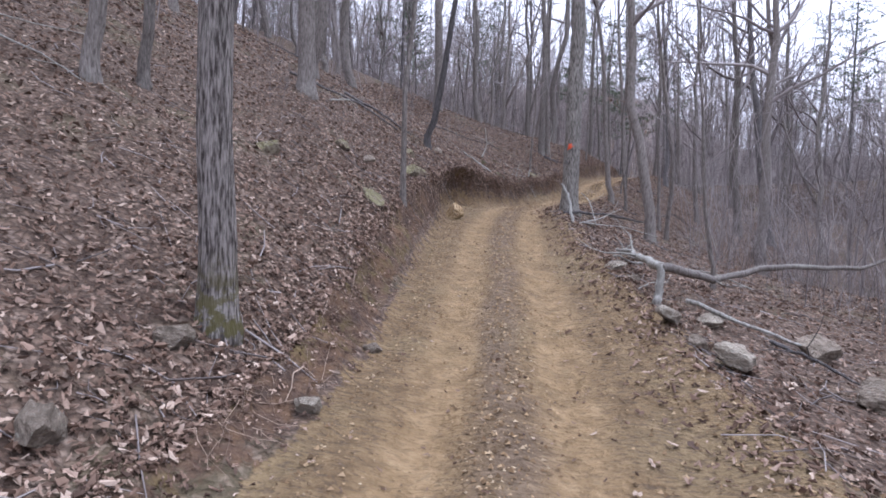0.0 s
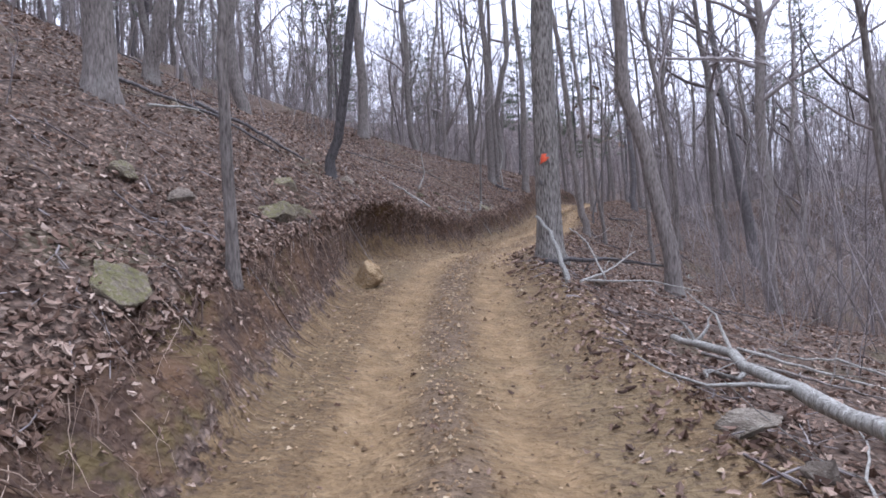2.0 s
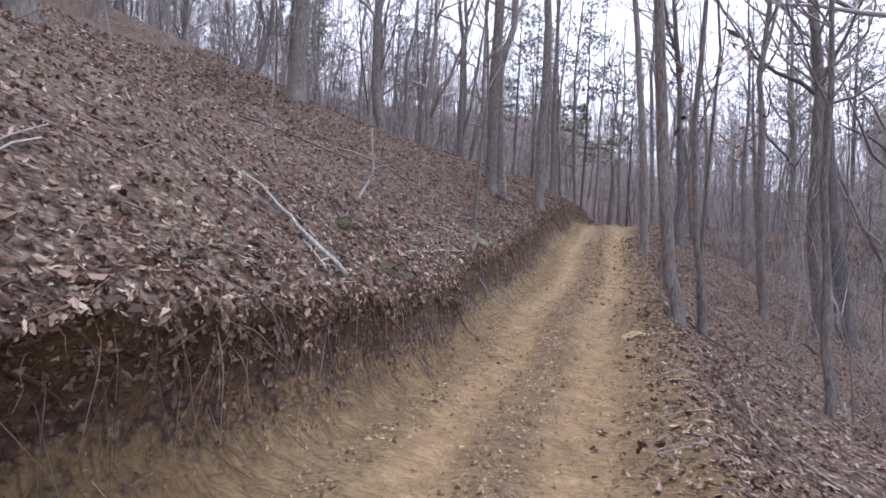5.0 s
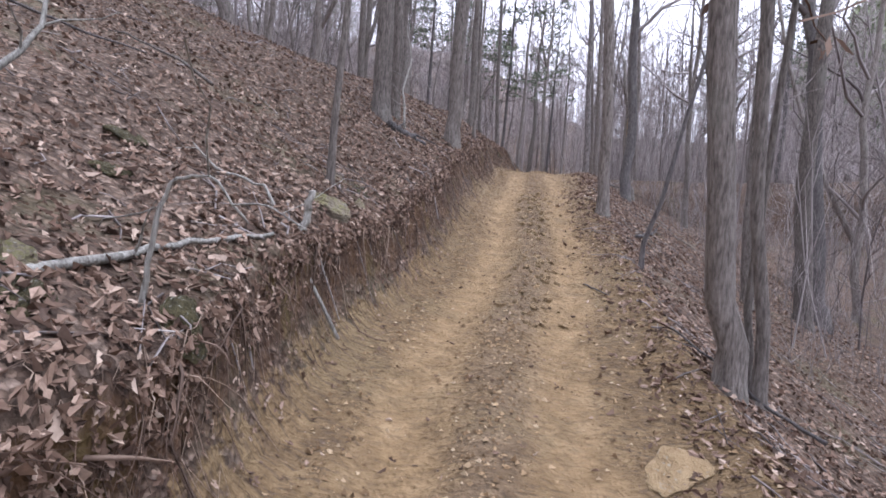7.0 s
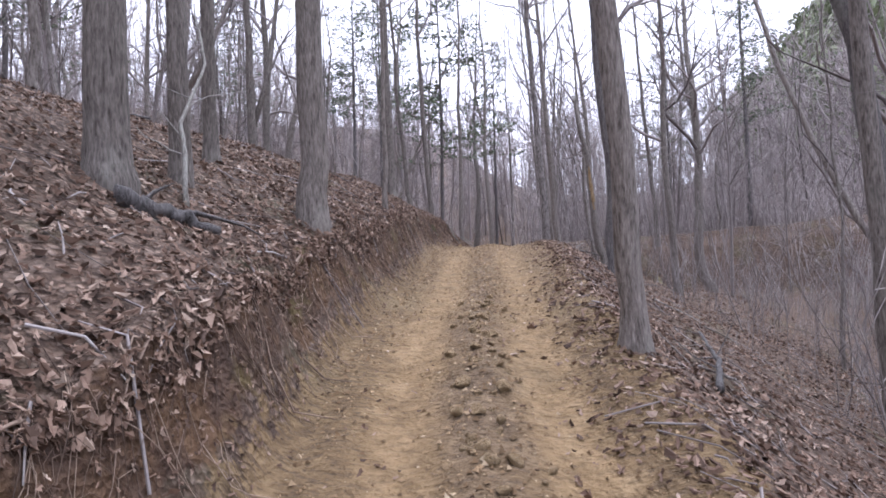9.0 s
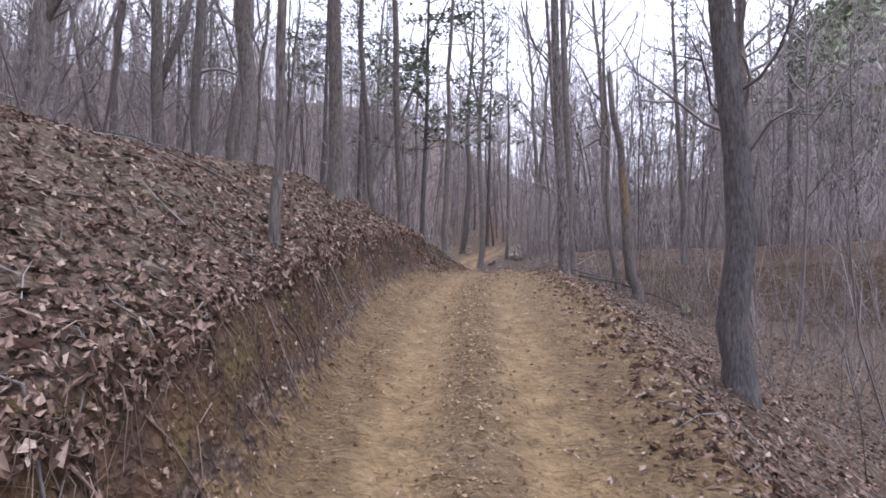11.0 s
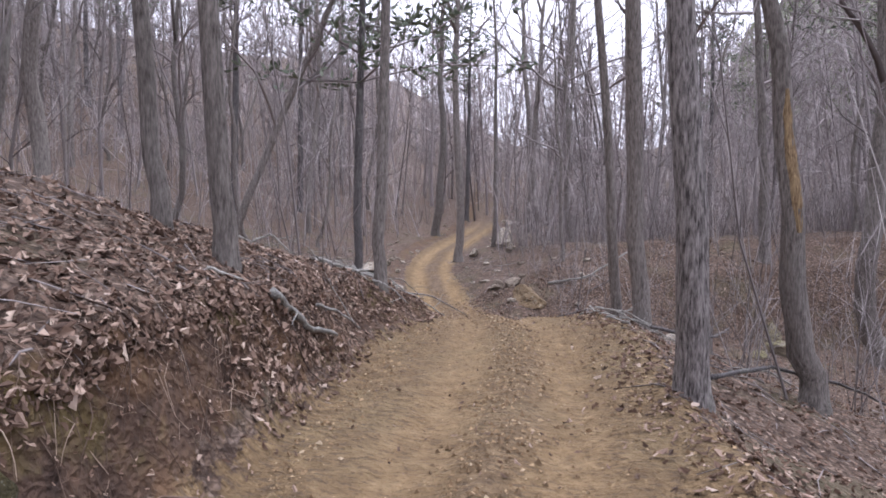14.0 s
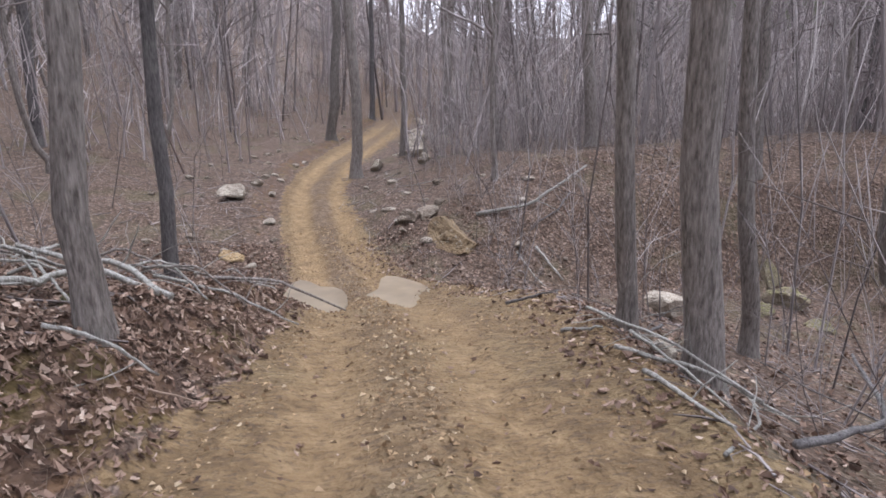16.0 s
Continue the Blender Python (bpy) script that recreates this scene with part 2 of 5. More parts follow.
CLOD = island_material("clay_crumbs", [(0.0, (0.121, 0.0819, 0.046)), (0.5, (0.194, 0.126, 0.067)), (0.8, (0.365, 0.258, 0.147)), (1.0, (0.394, 0.313, 0.207))], 0.95, 25.0)
NEEDLE = island_material("pine_needles", [(0.0, (0.09, 0.11, 0.075)), (0.6, (0.145, 0.165, 0.115)), (1.0, (0.2, 0.22, 0.155))])
# Distant twigs: paler than TWIG, the air's haze is painted into the colour.
HAZED_TWIG = island_material("far_bare_crowns_hazed", [(0.0, (0.249, 0.209, 0.199)), (0.6, (0.335, 0.289, 0.276)), (1.0, (0.412, 0.364, 0.349))])
ROCK = rock_material("grey_brown_rock", (0.17, 0.138, 0.107), (0.38, 0.318, 0.255), 0.0)
ROCK_MOSSY = rock_material("mossy_rock", (0.15, 0.125, 0.09), (0.42, 0.36, 0.27), 0.75)
MOSS_GREEN = rock_material("green_moss", (0.05, 0.042, 0.02), (0.13, 0.112, 0.05), 0.0)
ROCK_PALE = rock_material("pale_rock", (0.29, 0.25, 0.2), (0.55, 0.49, 0.41), 0.0)
EARTH = rock_material("brown_clay_lump", (0.12, 0.082, 0.045), (0.3, 0.22, 0.13), 0.0)
CLAY = rock_material("yellow_clay", (0.3, 0.205, 0.105), (0.47, 0.35, 0.2), 0.0, 0.1)


def paint_material():
    m, n, l, b = material("orange_blaze_paint", 0.6)
    t = noise_node(n, l, object_coords(n, l), 30, 4)
    l.new(ramp_node(n, l, t, [(0.3, (0.55, 0.07, 0.03)), (0.7, (0.75, 0.14, 0.06))]), b.inputs["Base Color"])
    return m


def water_material():
    m, n, l, b = material("muddy_water", 0.3)
    b.inputs["Specular IOR Level"].default_value = 0.4
    t = noise_node(n, l, object_coords(n, l), 2.5, 3)
    l.new(ramp_node(n, l, t, [(0.3, (0.13, 0.095, 0.055)), (0.7, (0.22, 0.165, 0.1))]), b.inputs["Base Color"])
    bump_node(n, l, b, noise_node(n, l, object_coords(n, l), 9, 2), 0.06, 0.02)
    return m


PAINT = paint_material()
WATER = water_material()

# ---- mesh helpers ----
class Shape:
    """Gathers vertices and faces, and becomes one mesh."""

    def __init__(self):
        self.v, self.f, self.count = [], [], 0

    def add(self, v, f):
        v, f = np.asarray(v, float), np.asarray(f, int)
        self.v.append(v)
        self.f.append(np.where(f < 0, -1, f + self.count))
        self.count += len(v)

    def arrays(self):
        width = max(f.shape[1] for f in self.f)
        return np.concatenate(self.v), np.concatenate([np.pad(f, ((0, 0), (0, width - f.shape[1])), constant_values=-1) for f in self.f])

    def mesh(self, name, mat, smooth_shade=True):
        v, f = self.arrays()
        return np_mesh(name, v, f, mat, smooth_shade)


def np_mesh(name, v, f, mat, smooth_shade=True):
    me = bpy.data.meshes.new(name)
    size = (f >= 0).sum(1)
    me.vertices.add(len(v))
    me.vertices.foreach_set("co", v.astype(np.float32).ravel())
    me.loops.add(int(size.sum()))
    me.loops.foreach_set("vertex_index", f[f >= 0].astype(np.int32))
    me.polygons.add(len(f))
    me.polygons.foreach_set("loop_start", np.r_[0, np.cumsum(size)[:-1]].astype(np.int32))
    me.polygons.foreach_set("use_smooth", np.full(len(f), smooth_shade))
    me.materials.append(mat)
    me.update(calc_edges=True)
    return me


def part(name, shape, mat, parent, label="", smooth_shade=True):
    ob = new(name, shape.mesh(name, mat, smooth_shade) if isinstance(shape, Shape) else shape)
    ob.parent = parent
    if label:
        ob["label"] = label
    return ob


def tube(shape, points, radii, sides=5, cap=True, rough=0.0, rng=None):
    """A tapered, bent round bar through points."""
    p = np.asarray(points, float)
    d = np.gradient(p, axis=0)
    d /= np.linalg.norm(d, axis=1, keepdims=True) + 1e-9
    ref = np.array([1.0, 0, 0]) if abs(d[:, 0]).mean() < 0.7 else np.array([0, 1.0, 0])
    a = np.cross(d, ref)
    a /= np.linalg.norm(a, axis=1, keepdims=True)
    b = np.cross(d, a)
    t = np.arange(sides) / sides * 2 * np.pi
    r = np.asarray(radii, float)[:, None] * np.ones(sides)
    if rough and rng is not None:
        r = r * (1 + rough * rng.standard_normal(r.shape))
    v = p[:, None] + r[..., None] * (np.cos(t)[None, :, None] * a[:, None] + np.sin(t)[None, :, None] * b[:, None])
    n, k = len(p), np.arange(sides)
    i = (np.arange(n - 1) * sides)[:, None]
    f = np.stack([i + k, i + (k + 1) % sides, i + sides + (k + 1) % sides, i + sides + k], -1).reshape(-1, 4)
    if cap:
        v = np.concatenate([v.reshape(-1, 3), p[[0, -1]]])
        e = n * sides
        low = np.stack([(k + 1) % sides, k, np.full(sides, e), np.full(sides, -1)], -1)
        high = np.stack([(n - 1) * sides + k, (n - 1) * sides + (k + 1) % sides, np.full(sides, e + 1), np.full(sides, -1)], -1)
        f = np.concatenate([f, low, high])
    shape.add(v.reshape(-1, 3), f)


def bend(rng, start, way, length, steps, wobble, lift=0.0):
    """A wandering line from start."""
    p, d = [np.asarray(start, float)], np.asarray(way, float) / np.linalg.norm(way)
    for _ in range(steps):
        d = d + wobble * rng.standard_normal(3) + np.array([0, 0, lift])
        d /= np.linalg.norm(d)
        p.append(p[-1] + d * length / steps)
    return np.array(p)


def value_noise(x, y, cell, seed):
    """Smooth random values between -1 and 1 on the plane."""
    x, y = np.asarray(x) / cell, np.asarray(y) / cell
    i, j = np.floor(x).astype(np.int64), np.floor(y).astype(np.int64)
    fx, fy = x - i, y - j
    fx, fy = fx * fx * (3 - 2 * fx), fy * fy * (3 - 2 * fy)

    def h(a, b):
        k = (a * 374761393 + b * 668265263 + seed * 974634777) & 0xFFFFFFFF
        k = ((k ^ (k >> 13)) * 1274126177) & 0xFFFFFFFF
        return ((k ^ (k >> 16)) & 0xFFFF) / 32767.5 - 1

    return (h(i, j) * (1 - fx) + h(i + 1, j) * fx) * (1 - fy) + (h(i, j + 1) * (1 - fx) + h(i + 1, j + 1) * fx) * fy


# ---- lie of the land ----
# The track's centre line: x, y and height of the ground on it.
LINE = [(-0.30, -40.00, -2.20), (-0.20, -20.00, -1.00), (-0.10, -8.00, -0.30), (0.00, 0.00, 0.05), (0.07, 1.14, 0.14), (0.22, 2.52, 0.21),
        (0.43, 3.69, 0.34), (0.58, 5.14, 0.49), (0.73, 6.34, 0.75), (0.79, 8.07, 1.07), (0.95, 9.26, 1.25), (1.05, 10.81, 1.46),
        (1.25, 12.24, 1.75), (1.52, 13.59, 2.00), (1.81, 14.89, 2.18), (2.11, 16.11, 2.26), (2.43, 17.31, 2.31), (2.95, 18.57, 2.38),
        (3.63, 19.77, 2.46), (4.01, 21.01, 2.59), (4.59, 22.47, 2.77), (5.30, 23.92, 2.96), (5.95, 25.27, 3.20), (6.43, 26.64, 3.51),
        (6.91, 28.00, 3.84), (7.50, 29.35, 4.11), (8.22, 30.69, 4.32), (8.79, 31.98, 4.46), (9.29, 33.33, 4.66), (9.89, 34.68, 4.84),
        (10.47, 36.06, 5.01), (11.18, 37.59, 5.15), (11.79, 38.92, 5.26), (12.41, 40.12, 5.34), (13.06, 41.16, 5.36), (13.61, 42.03, 5.35),
        (14.82, 44.50, 5.39), (15.99, 47.59, 5.04), (16.68, 49.52, 4.42), (17.02, 51.09, 4.25), (17.28, 52.47, 4.27), (17.82, 54.42, 4.58),
        (18.52, 56.95, 5.05), (20.34, 60.36, 5.49), (23.03, 64.37, 5.87), (26.23, 69.23, 6.29), (29.76, 75.15, 6.84), (36.50, 88.00, 9.60),
        (52.00, 114.00, 15.00), (88.00, 170.00, 24.00), (180.00, 310.00, 32.00)]


def smooth(v, sigma, step):
    k = np.exp(-0.5 * (np.arange(-4 * sigma, 4 * sigma + step / 2, step) / sigma) ** 2)
    pad = len(k) // 2
    return np.convolve(np.pad(v, pad, mode="reflect", reflect_type="odd"), k / k.sum(), "valid")


_line = np.array(LINE)
_raw = np.r_[0, np.cumsum(np.linalg.norm(np.diff(_line[:, :2], axis=0), axis=1))]
STEP = 0.1
_s = np.arange(0, _raw[-1], STEP)
CX, CY, CZ = (smooth(np.interp(_s, _raw, _line[:, n]), 0.9, STEP) for n in range(3))
S0 = _raw[3]                                    # the arc length at which the walk begins
SS = _s - S0
_tx, _ty = np.gradient(CX), np.gradient(CY)
NX, NY = _ty / np.hypot(_tx, _ty), -_tx / np.hypot(_tx, _ty)       # to the right
_fx, _fy = smooth(_tx, 9.0, STEP), smooth(_ty, 9.0, STEP)
FX, FY = _fy / np.hypot(_fx, _fy), -_fx / np.hypot(_fx, _fy)


def along(s, pairs):
    a = np.array(pairs, float)
    return np.interp(s, a[:, 0], a[:, 1])


def bank_foot(s):
    return along(s, [(-10, -1.3), (3, -1.1), (5, -1.05), (12, -1.15), (13, -1.25), (14.2, -1.42), (15.6, -1.45), (16.6, -1.2), (18, -1.05), (21, -1.0),
                     (22.4, -1.15), (25.6, -1.15), (28, -1.0), (31, -1.05), (36, -1.15), (38.5, -1.25), (42, -1.22), (44.2, -1.25), (45.4, -1.3),
                     (46.5, -1.3), (47.5, -1.05), (49, -0.8), (50.5, -0.68), (54, -0.68), (60, -0.78), (75, -0.92)])


def bank_top(s):
    return bank_foot(s) - along(s, [(0, 0.6), (6, 0.68), (9, 0.68), (12, 0.55), (14, 0.32), (17, 0.32), (22, 0.4), (25, 0.46), (30, 0.46), (36, 0.5), (41, 0.55), (44, 0.6),
                                    (47, 0.78), (52, 0.85)])


def rut_centre(s):
    return along(s, [(0, -0.03), (10, -0.03), (18, -0.1), (24, -0.2), (28, 0.0), (34, -0.1), (40, -0.15), (46, 0.08), (50, 0.05), (60, 0.0)])


def bank_height(s):
    return along(s, [(-10, 0.3), (2, 0.14), (4.3, 0.22), (6.6, 0.45), (8, 0.64), (10, 0.84), (13.3, 0.98), (16.4, 1.05), (19, 0.85),
                     (21.5, 0.75), (23, 0.88), (24.6, 0.85), (26, 0.72), (28, 0.8), (30.5, 0.9), (34, 0.88), (36, 0.9), (39.6, 0.92),
                     (41.5, 0.95), (44, 0.88), (45.5, 0.78), (47, 0.62), (49.5, 0.46), (51.5, 0.3), (52.8, 0.12), (54, 0.05), (60, 0.15),
                     (75, 0.2)])


def slope_near(s):
    return along(s, [(0, 0.5), (9, 0.6), (16, 0.7), (22, 0.55), (25, 0.55), (28, 0.65), (31, 0.5), (38, 0.65), (41, 0.58), (44, 0.44), (47, 0.3),
                     (51, 0.1), (54, 0.05), (60, 0.08), (80, 0.12)])


def near_reach(s):
    """How far the steeper slope goes on above the bank."""
    return along(s, [(0, 2.2), (33, 2.2), (38, 1.4), (46, 1.5), (52, 2.2)])


def slope_far(s):
    return along(s, [(0, 0.52), (10, 0.56), (20, 0.5), (28, 0.44), (33, 0.34), (37, 0.16), (42, 0.13), (46, 0.13), (52, 0.13), (60, 0.17), (90, 0.22)])


def road_edge(s):
    return along(s, [(-10, 1.6), (3, 1.65), (6, 1.5), (9, 1.4), (12.5, 1.25), (14, 0.98), (16.5, 1.12), (22, 1.25), (24, 1.2), (27, 1.1), (30, 1.1), (32, 1.05),
                     (36.5, 1.5), (38, 1.6), (40, 1.6), (42.5, 1.35), (45, 1.22), (46.5, 1.5), (49, 1.62), (51, 1.95), (52.5, 1.6), (54, 1.0), (55.2, 0.86),
                     (57.3, 0.72), (60, 0.52), (62, 0.54), (66, 0.68), (75, 0.85)])


def fall(s):
    return along(s, [(0, -0.16), (8, -0.2), (12, -0.3), (20, -0.42), (26, -0.6), (36, -0.58), (42, -0.52), (48, -0.36), (52, -0.28), (54, -0.15), (55.3, 0.25), (57, 0.4), (61, 0.22),
                     (66, 0.05), (75, -0.02)])


def valley(s):
    """How far the fall goes on below the first few metres."""
    return along(s, [(0, 0.35), (16, 0.45), (24, 0.8), (38, 0.85), (46, 0.75), (52, 0.45), (57, 0.35)])


def undercut(s, u):
    """How far the cut bank is hollowed out under its root mat; below zero where the mat hangs over."""
    foot, top = bank_foot(s), bank_top(s)
    q = np.clip((foot - u) / (foot - top), 0, 1)
    deep = along(s, [(3, 0.0), (7, 0.03), (12, 0.05), (13, 0.1), (14.2, 0.28), (18, 0.25), (20, 0.14), (24, 0.1), (27, 0.04), (31, 0.04), (36, 0.05), (40, 0.07), (45, 0.05), (47, 0.02), (50, 0.0)])
    deep = deep * (1 + 0.55 * value_noise(s, 0 * s, 1.4, 51) + 0.3 * value_noise(s, 0 * s, 0.5, 52))
    return deep * (np.sin(np.pi * q ** 0.8) - 0.3 * np.exp(-(((q - 0.97) / 0.2) ** 2)) * (u > top - 0.6))


def ramp(a):
    a = np.clip(a, 0, 1)
    return a * a * (3 - 2 * a)


def profile(s, u):
    """The ground's height over the track's centre line, without its roughness."""
    foot, high, edge = bank_foot(s), bank_height(s), road_edge(s)
    top = bank_top(s)
    tracks = np.exp(-(((np.abs(u - rut_centre(s)) - 0.47) / 0.24) ** 2))
    wet = np.exp(-(((s - 52.6) / 1.1) ** 2))
    h = -0.055 * tracks + 0.03 * np.exp(-(((u - rut_centre(s)) / 0.22) ** 2)) - 0.08 * wet * tracks
    l = np.maximum(-(u - foot), 0)
    w = foot - top
    h = h + high * np.where(l < w, 0.6 * ramp(l / w) + 0.4 * np.clip(l / w, 0, 1) ** 1.5, 1)
    m = np.maximum(-(u - top), 0)
    near = near_reach(s)
    h = h + slope_near(s) * np.minimum(m, near) + slope_far(s) * np.clip(m - near, 0, 14) + 0.62 * slope_far(s) * np.clip(m - near - 14, 0, 45)
    r = np.maximum(u - edge, 0)
    h = h + 0.07 * np.exp(-(((u - edge + 0.05) / 0.25) ** 2))
    h = h + fall(s) * np.minimum(r, 4.0) * ramp(r / 0.8 + 0.2) + valley(s) * np.minimum(fall(s), 0.1) * np.clip(r - 4, 0, 18)
    return h


def ground_xy(s, u):
    i = np.clip((np.asarray(s, float) + S0) / STEP, 0, len(CX) - 1.001)
    a = i.astype(int)
    f = i - a
    g = lambda v: v[a] * (1 - f) + v[a + 1] * f
    near = np.clip(u, -7, 7)
    far = u - near
    return g(CX) + g(NX) * near + g(FX) * far, g(CY) + g(NY) * near + g(FY) * far, g(CZ)


def hills(x, y, u):
    """The wooded mountain across the valley, and the ridge behind the slope."""
    h = 78 * np.exp(-(((x - 132) / 58) ** 2 + ((y - 88) / 62) ** 2) * 0.75)
    h = h + 30 * np.exp(-(((x - 190) / 90) ** 2 + ((y + 20) / 90) ** 2))
    h = h * ramp((u - 24) / 75) + 11.5 * ramp((-u - 12) / 50) * ramp((y - 26) / 34)
    return h + 16 * ramp((y - 110) / 150) * np.exp(-(((x - 45) / 90) ** 2 + ((y - 300) / 110) ** 2))


def zones(s, u):
    """How far a place is bare track, cut bank and packed tyre track."""
    foot, edge, high = bank_foot(s), road_edge(s), bank_height(s)
    top = bank_top(s)
    dirt = ramp((u - foot + 0.3) / 0.3) * (1 - ramp((u - edge + 0.15) / 0.55))
    dirt = dirt * (1 - 0.85 * ramp((s - 62) / 30))
    bank = ramp((foot - 0.08 - u) / 0.25) * (1 - ramp((top + 0.1 - u) / 0.2)) * np.clip(high / 0.3, 0, 1)
    track = np.exp(-(((np.abs(u - rut_centre(s)) - 0.47) / 0.26) ** 4)) * dirt * (1 - 0.35 * ramp((s - 35) / 5) * (1 - ramp((s - 52) / 2)))
    strip = np.exp(-(((u - rut_centre(s) - 0.09 * value_noise(s, 0 * s, 1.3, 12)) / (0.2 + 0.07 * value_noise(s, 0 * s, 0.7, 13))) ** 4)) * dirt * (1 - 0.4 * ramp((s - 13) / 6) - 0.3 * ramp((s - 34) / 5) + 0.9 * ramp((s - 52) / 2))
    return dirt, bank, track, strip


def ground_z(s, u):
    x, y, z = ground_xy(s, u)
    dirt, bank, track, _ = zones(s, u)
    wild = 1 - np.maximum(dirt, bank)
    r = wild * (0.07 * value_noise(x, y, 1.7, 1) + 0.045 * value_noise(x, y, 0.45, 2) + 0.02 * value_noise(x, y, 0.16, 3))
    r = r + dirt * (0.03 * value_noise(x, y, 0.9, 4) + (0.02 - 0.008 * track) * value_noise(x, y, 0.17, 5) + 0.012 * value_noise(x, y, 0.085, 6))
    r = r + bank * (0.09 * value_noise(x, y, 1.1, 10) + 0.13 * value_noise(x, y, 0.4, 7) + 0.06 * value_noise(x + z, y, 0.16, 8))
    far = np.abs(u) > 9
    r = r + np.where(far, 0.5 * value_noise(x, y, 9.0, 9) * ramp((np.abs(u) - 9) / 12), 0)
    i = np.clip(((np.asarray(s, float) + S0) / STEP).astype(int), 0, len(CX) - 1)
    inward = undercut(s, u) * (np.abs(u) < 4)
    return x - NX[i] * inward, y - NY[i] * inward, z + profile(s, u) + r + hills(x, y, u)


def locate(x, y):
    """The arc length and offset of a place."""
    i = int(((CX - x) ** 2 + (CY - y) ** 2).argmin())
    s, u = SS[i], (x - CX[i]) * NX[i] + (y - CY[i]) * NY[i]
    for _ in range(6):
        gx, gy, _z = ground_xy(np.array([s]), np.array([u]))
        i = int(np.clip((s + S0) / STEP, 0, len(CX) - 1))
        s, u = s + 0.8 * (-(x - gx[0]) * FY[i] + (y - gy[0]) * FX[i]), u + 0.8 * ((x - gx[0]) * FX[i] + (y - gy[0]) * FY[i])
    return s, u


def height(x, y):
    s, u = locate(x, y)
    return float(ground_z(np.array([s]), np.array([u]))[2][0])


def graded(parts):
    return np.unique(np.concatenate([np.arange(a, b, c) for a, b, c in parts]).round(4))


def build_ground():
    s = graded([(-38, -6, 0.8), (-6, 0, 0.2), (0, 60, 0.12), (60, 80, 0.3), (80, 130, 0.9), (130, 330, 6)])
    u = graded([(-320, -60, 13), (-60, -14, 1.6), (-14, -6, 0.4), (-6, -2.4, 0.16), (-2.4, 2.4, 0.07), (2.4, 6, 0.16), (6, 14, 0.4), (14, 50, 1.6), (50, 420, 8)])
    a, b = np.meshgrid(s, u, indexing="ij")
    x, y, z = ground_z(a.ravel(), b.ravel())
    n, k = len(s), len(u)
    i = (np.arange(n - 1) * k)[:, None] + np.arange(k - 1)
    f = np.stack([i, i + 1, i + k + 1, i + k], -1).reshape(-1, 4)
    me = np_mesh("ground", np.stack([x, y, z], -1), f, GROUND)
    for name, values in zip(("dirt", "bank", "track", "strip"), zones(a.ravel(), b.ravel())):
        me.attributes.new(name, "FLOAT", "POINT").data.foreach_set("value", values.astype(np.float32))
    me.attributes.new("su", "FLOAT_VECTOR", "POINT").data.foreach_set("vector", np.stack([b.ravel(), a.ravel(), 0 * a.ravel()], -1).astype(np.float32).ravel())
    return tagged(new("ground", me), "rutted ochre dirt track cut into a leaf-covered wooded hillside", "ground", kind="structure")


ground = build_ground()

# ---- trees ----
def trunk_line(rng, tall, lean, wobble, kink=0.0, sway=0.0):
    """The trunk's axis from just below the ground to its top."""
    n = max(8, int(tall * 1.1))
    h = np.linspace(0, 1, n) ** 1.15 * tall
    w = np.cumsum(rng.standard_normal((n, 2)) * wobble, axis=0)
    w -= w[0]
    turn = rng.random((2, 2)) * 6.283
    for k in range(2):
        w[:, k] += sway * (np.sin(h / 1.5 + turn[k, 0]) - np.sin(turn[k, 0]) + 0.5 * (np.sin(h / 0.8 + turn[k, 1]) - np.sin(turn[k, 1])))
    p = np.stack([lean[0] * h + w[:, 0], lean[1] * h + w[:, 1], h], -1)
    p[:, :2] += kink * np.sin(h[:, None] / tall * 7.0) * np.array(lean) / (np.hypot(*lean) + 1e-6)
    foot = p[0] - np.array([0, 0, 0.35])
    low = np.stack([p[0] + np.array([0, 0, 0.12]), p[0] + np.array([0, 0, 0.35])])
    return np.concatenate([[foot, p[0]], low, p[1:]])


def trunk_radii(line, r, tall):
    h = np.clip(line[:, 2], 0, tall) / tall
    rad = r * (1 - 0.86 * h ** 1.05)
    return rad * (1 + 0.42 * np.exp(-np.maximum(line[:, 2], 0) / 0.16))


def spikes(shape, at, way, radius):
    """Slim three-sided twigs that run out to a point, from many places at once."""
    at, way = np.asarray(at, float), np.asarray(way, float)
    n = len(at)
    if not n:
        return
    a = np.cross(way, np.where(np.abs(way[:, :1]) < 0.7 * np.linalg.norm(way, axis=1, keepdims=True), [[1.0, 0, 0]], [[0, 1.0, 0]]))
    a *= (np.asarray(radius) * np.ones(n))[:, None] / np.linalg.norm(a, axis=1, keepdims=True)
    b = np.cross(way, a) / np.linalg.norm(way, axis=1, keepdims=True)
    v = np.stack([at + a, at - 0.5 * a + 0.87 * b, at - 0.5 * a - 0.87 * b, at + way], 1).reshape(-1, 3)
    shape.add(v, ((np.arange(n) * 4)[:, None, None] + np.array([[0, 1, 3], [1, 2, 3], [2, 0, 3]])).reshape(-1, 3))


def along_line(rng, line, n, low=0.2):
    """Random places on a line, and the line's way there."""
    t = rng.uniform(low, 0.999, n) * (len(line) - 1)
    i = t.astype(int)
    d = line[i + 1] - line[i]
    return line[i] + d * (t - i)[:, None], d / np.linalg.norm(d, axis=1, keepdims=True)


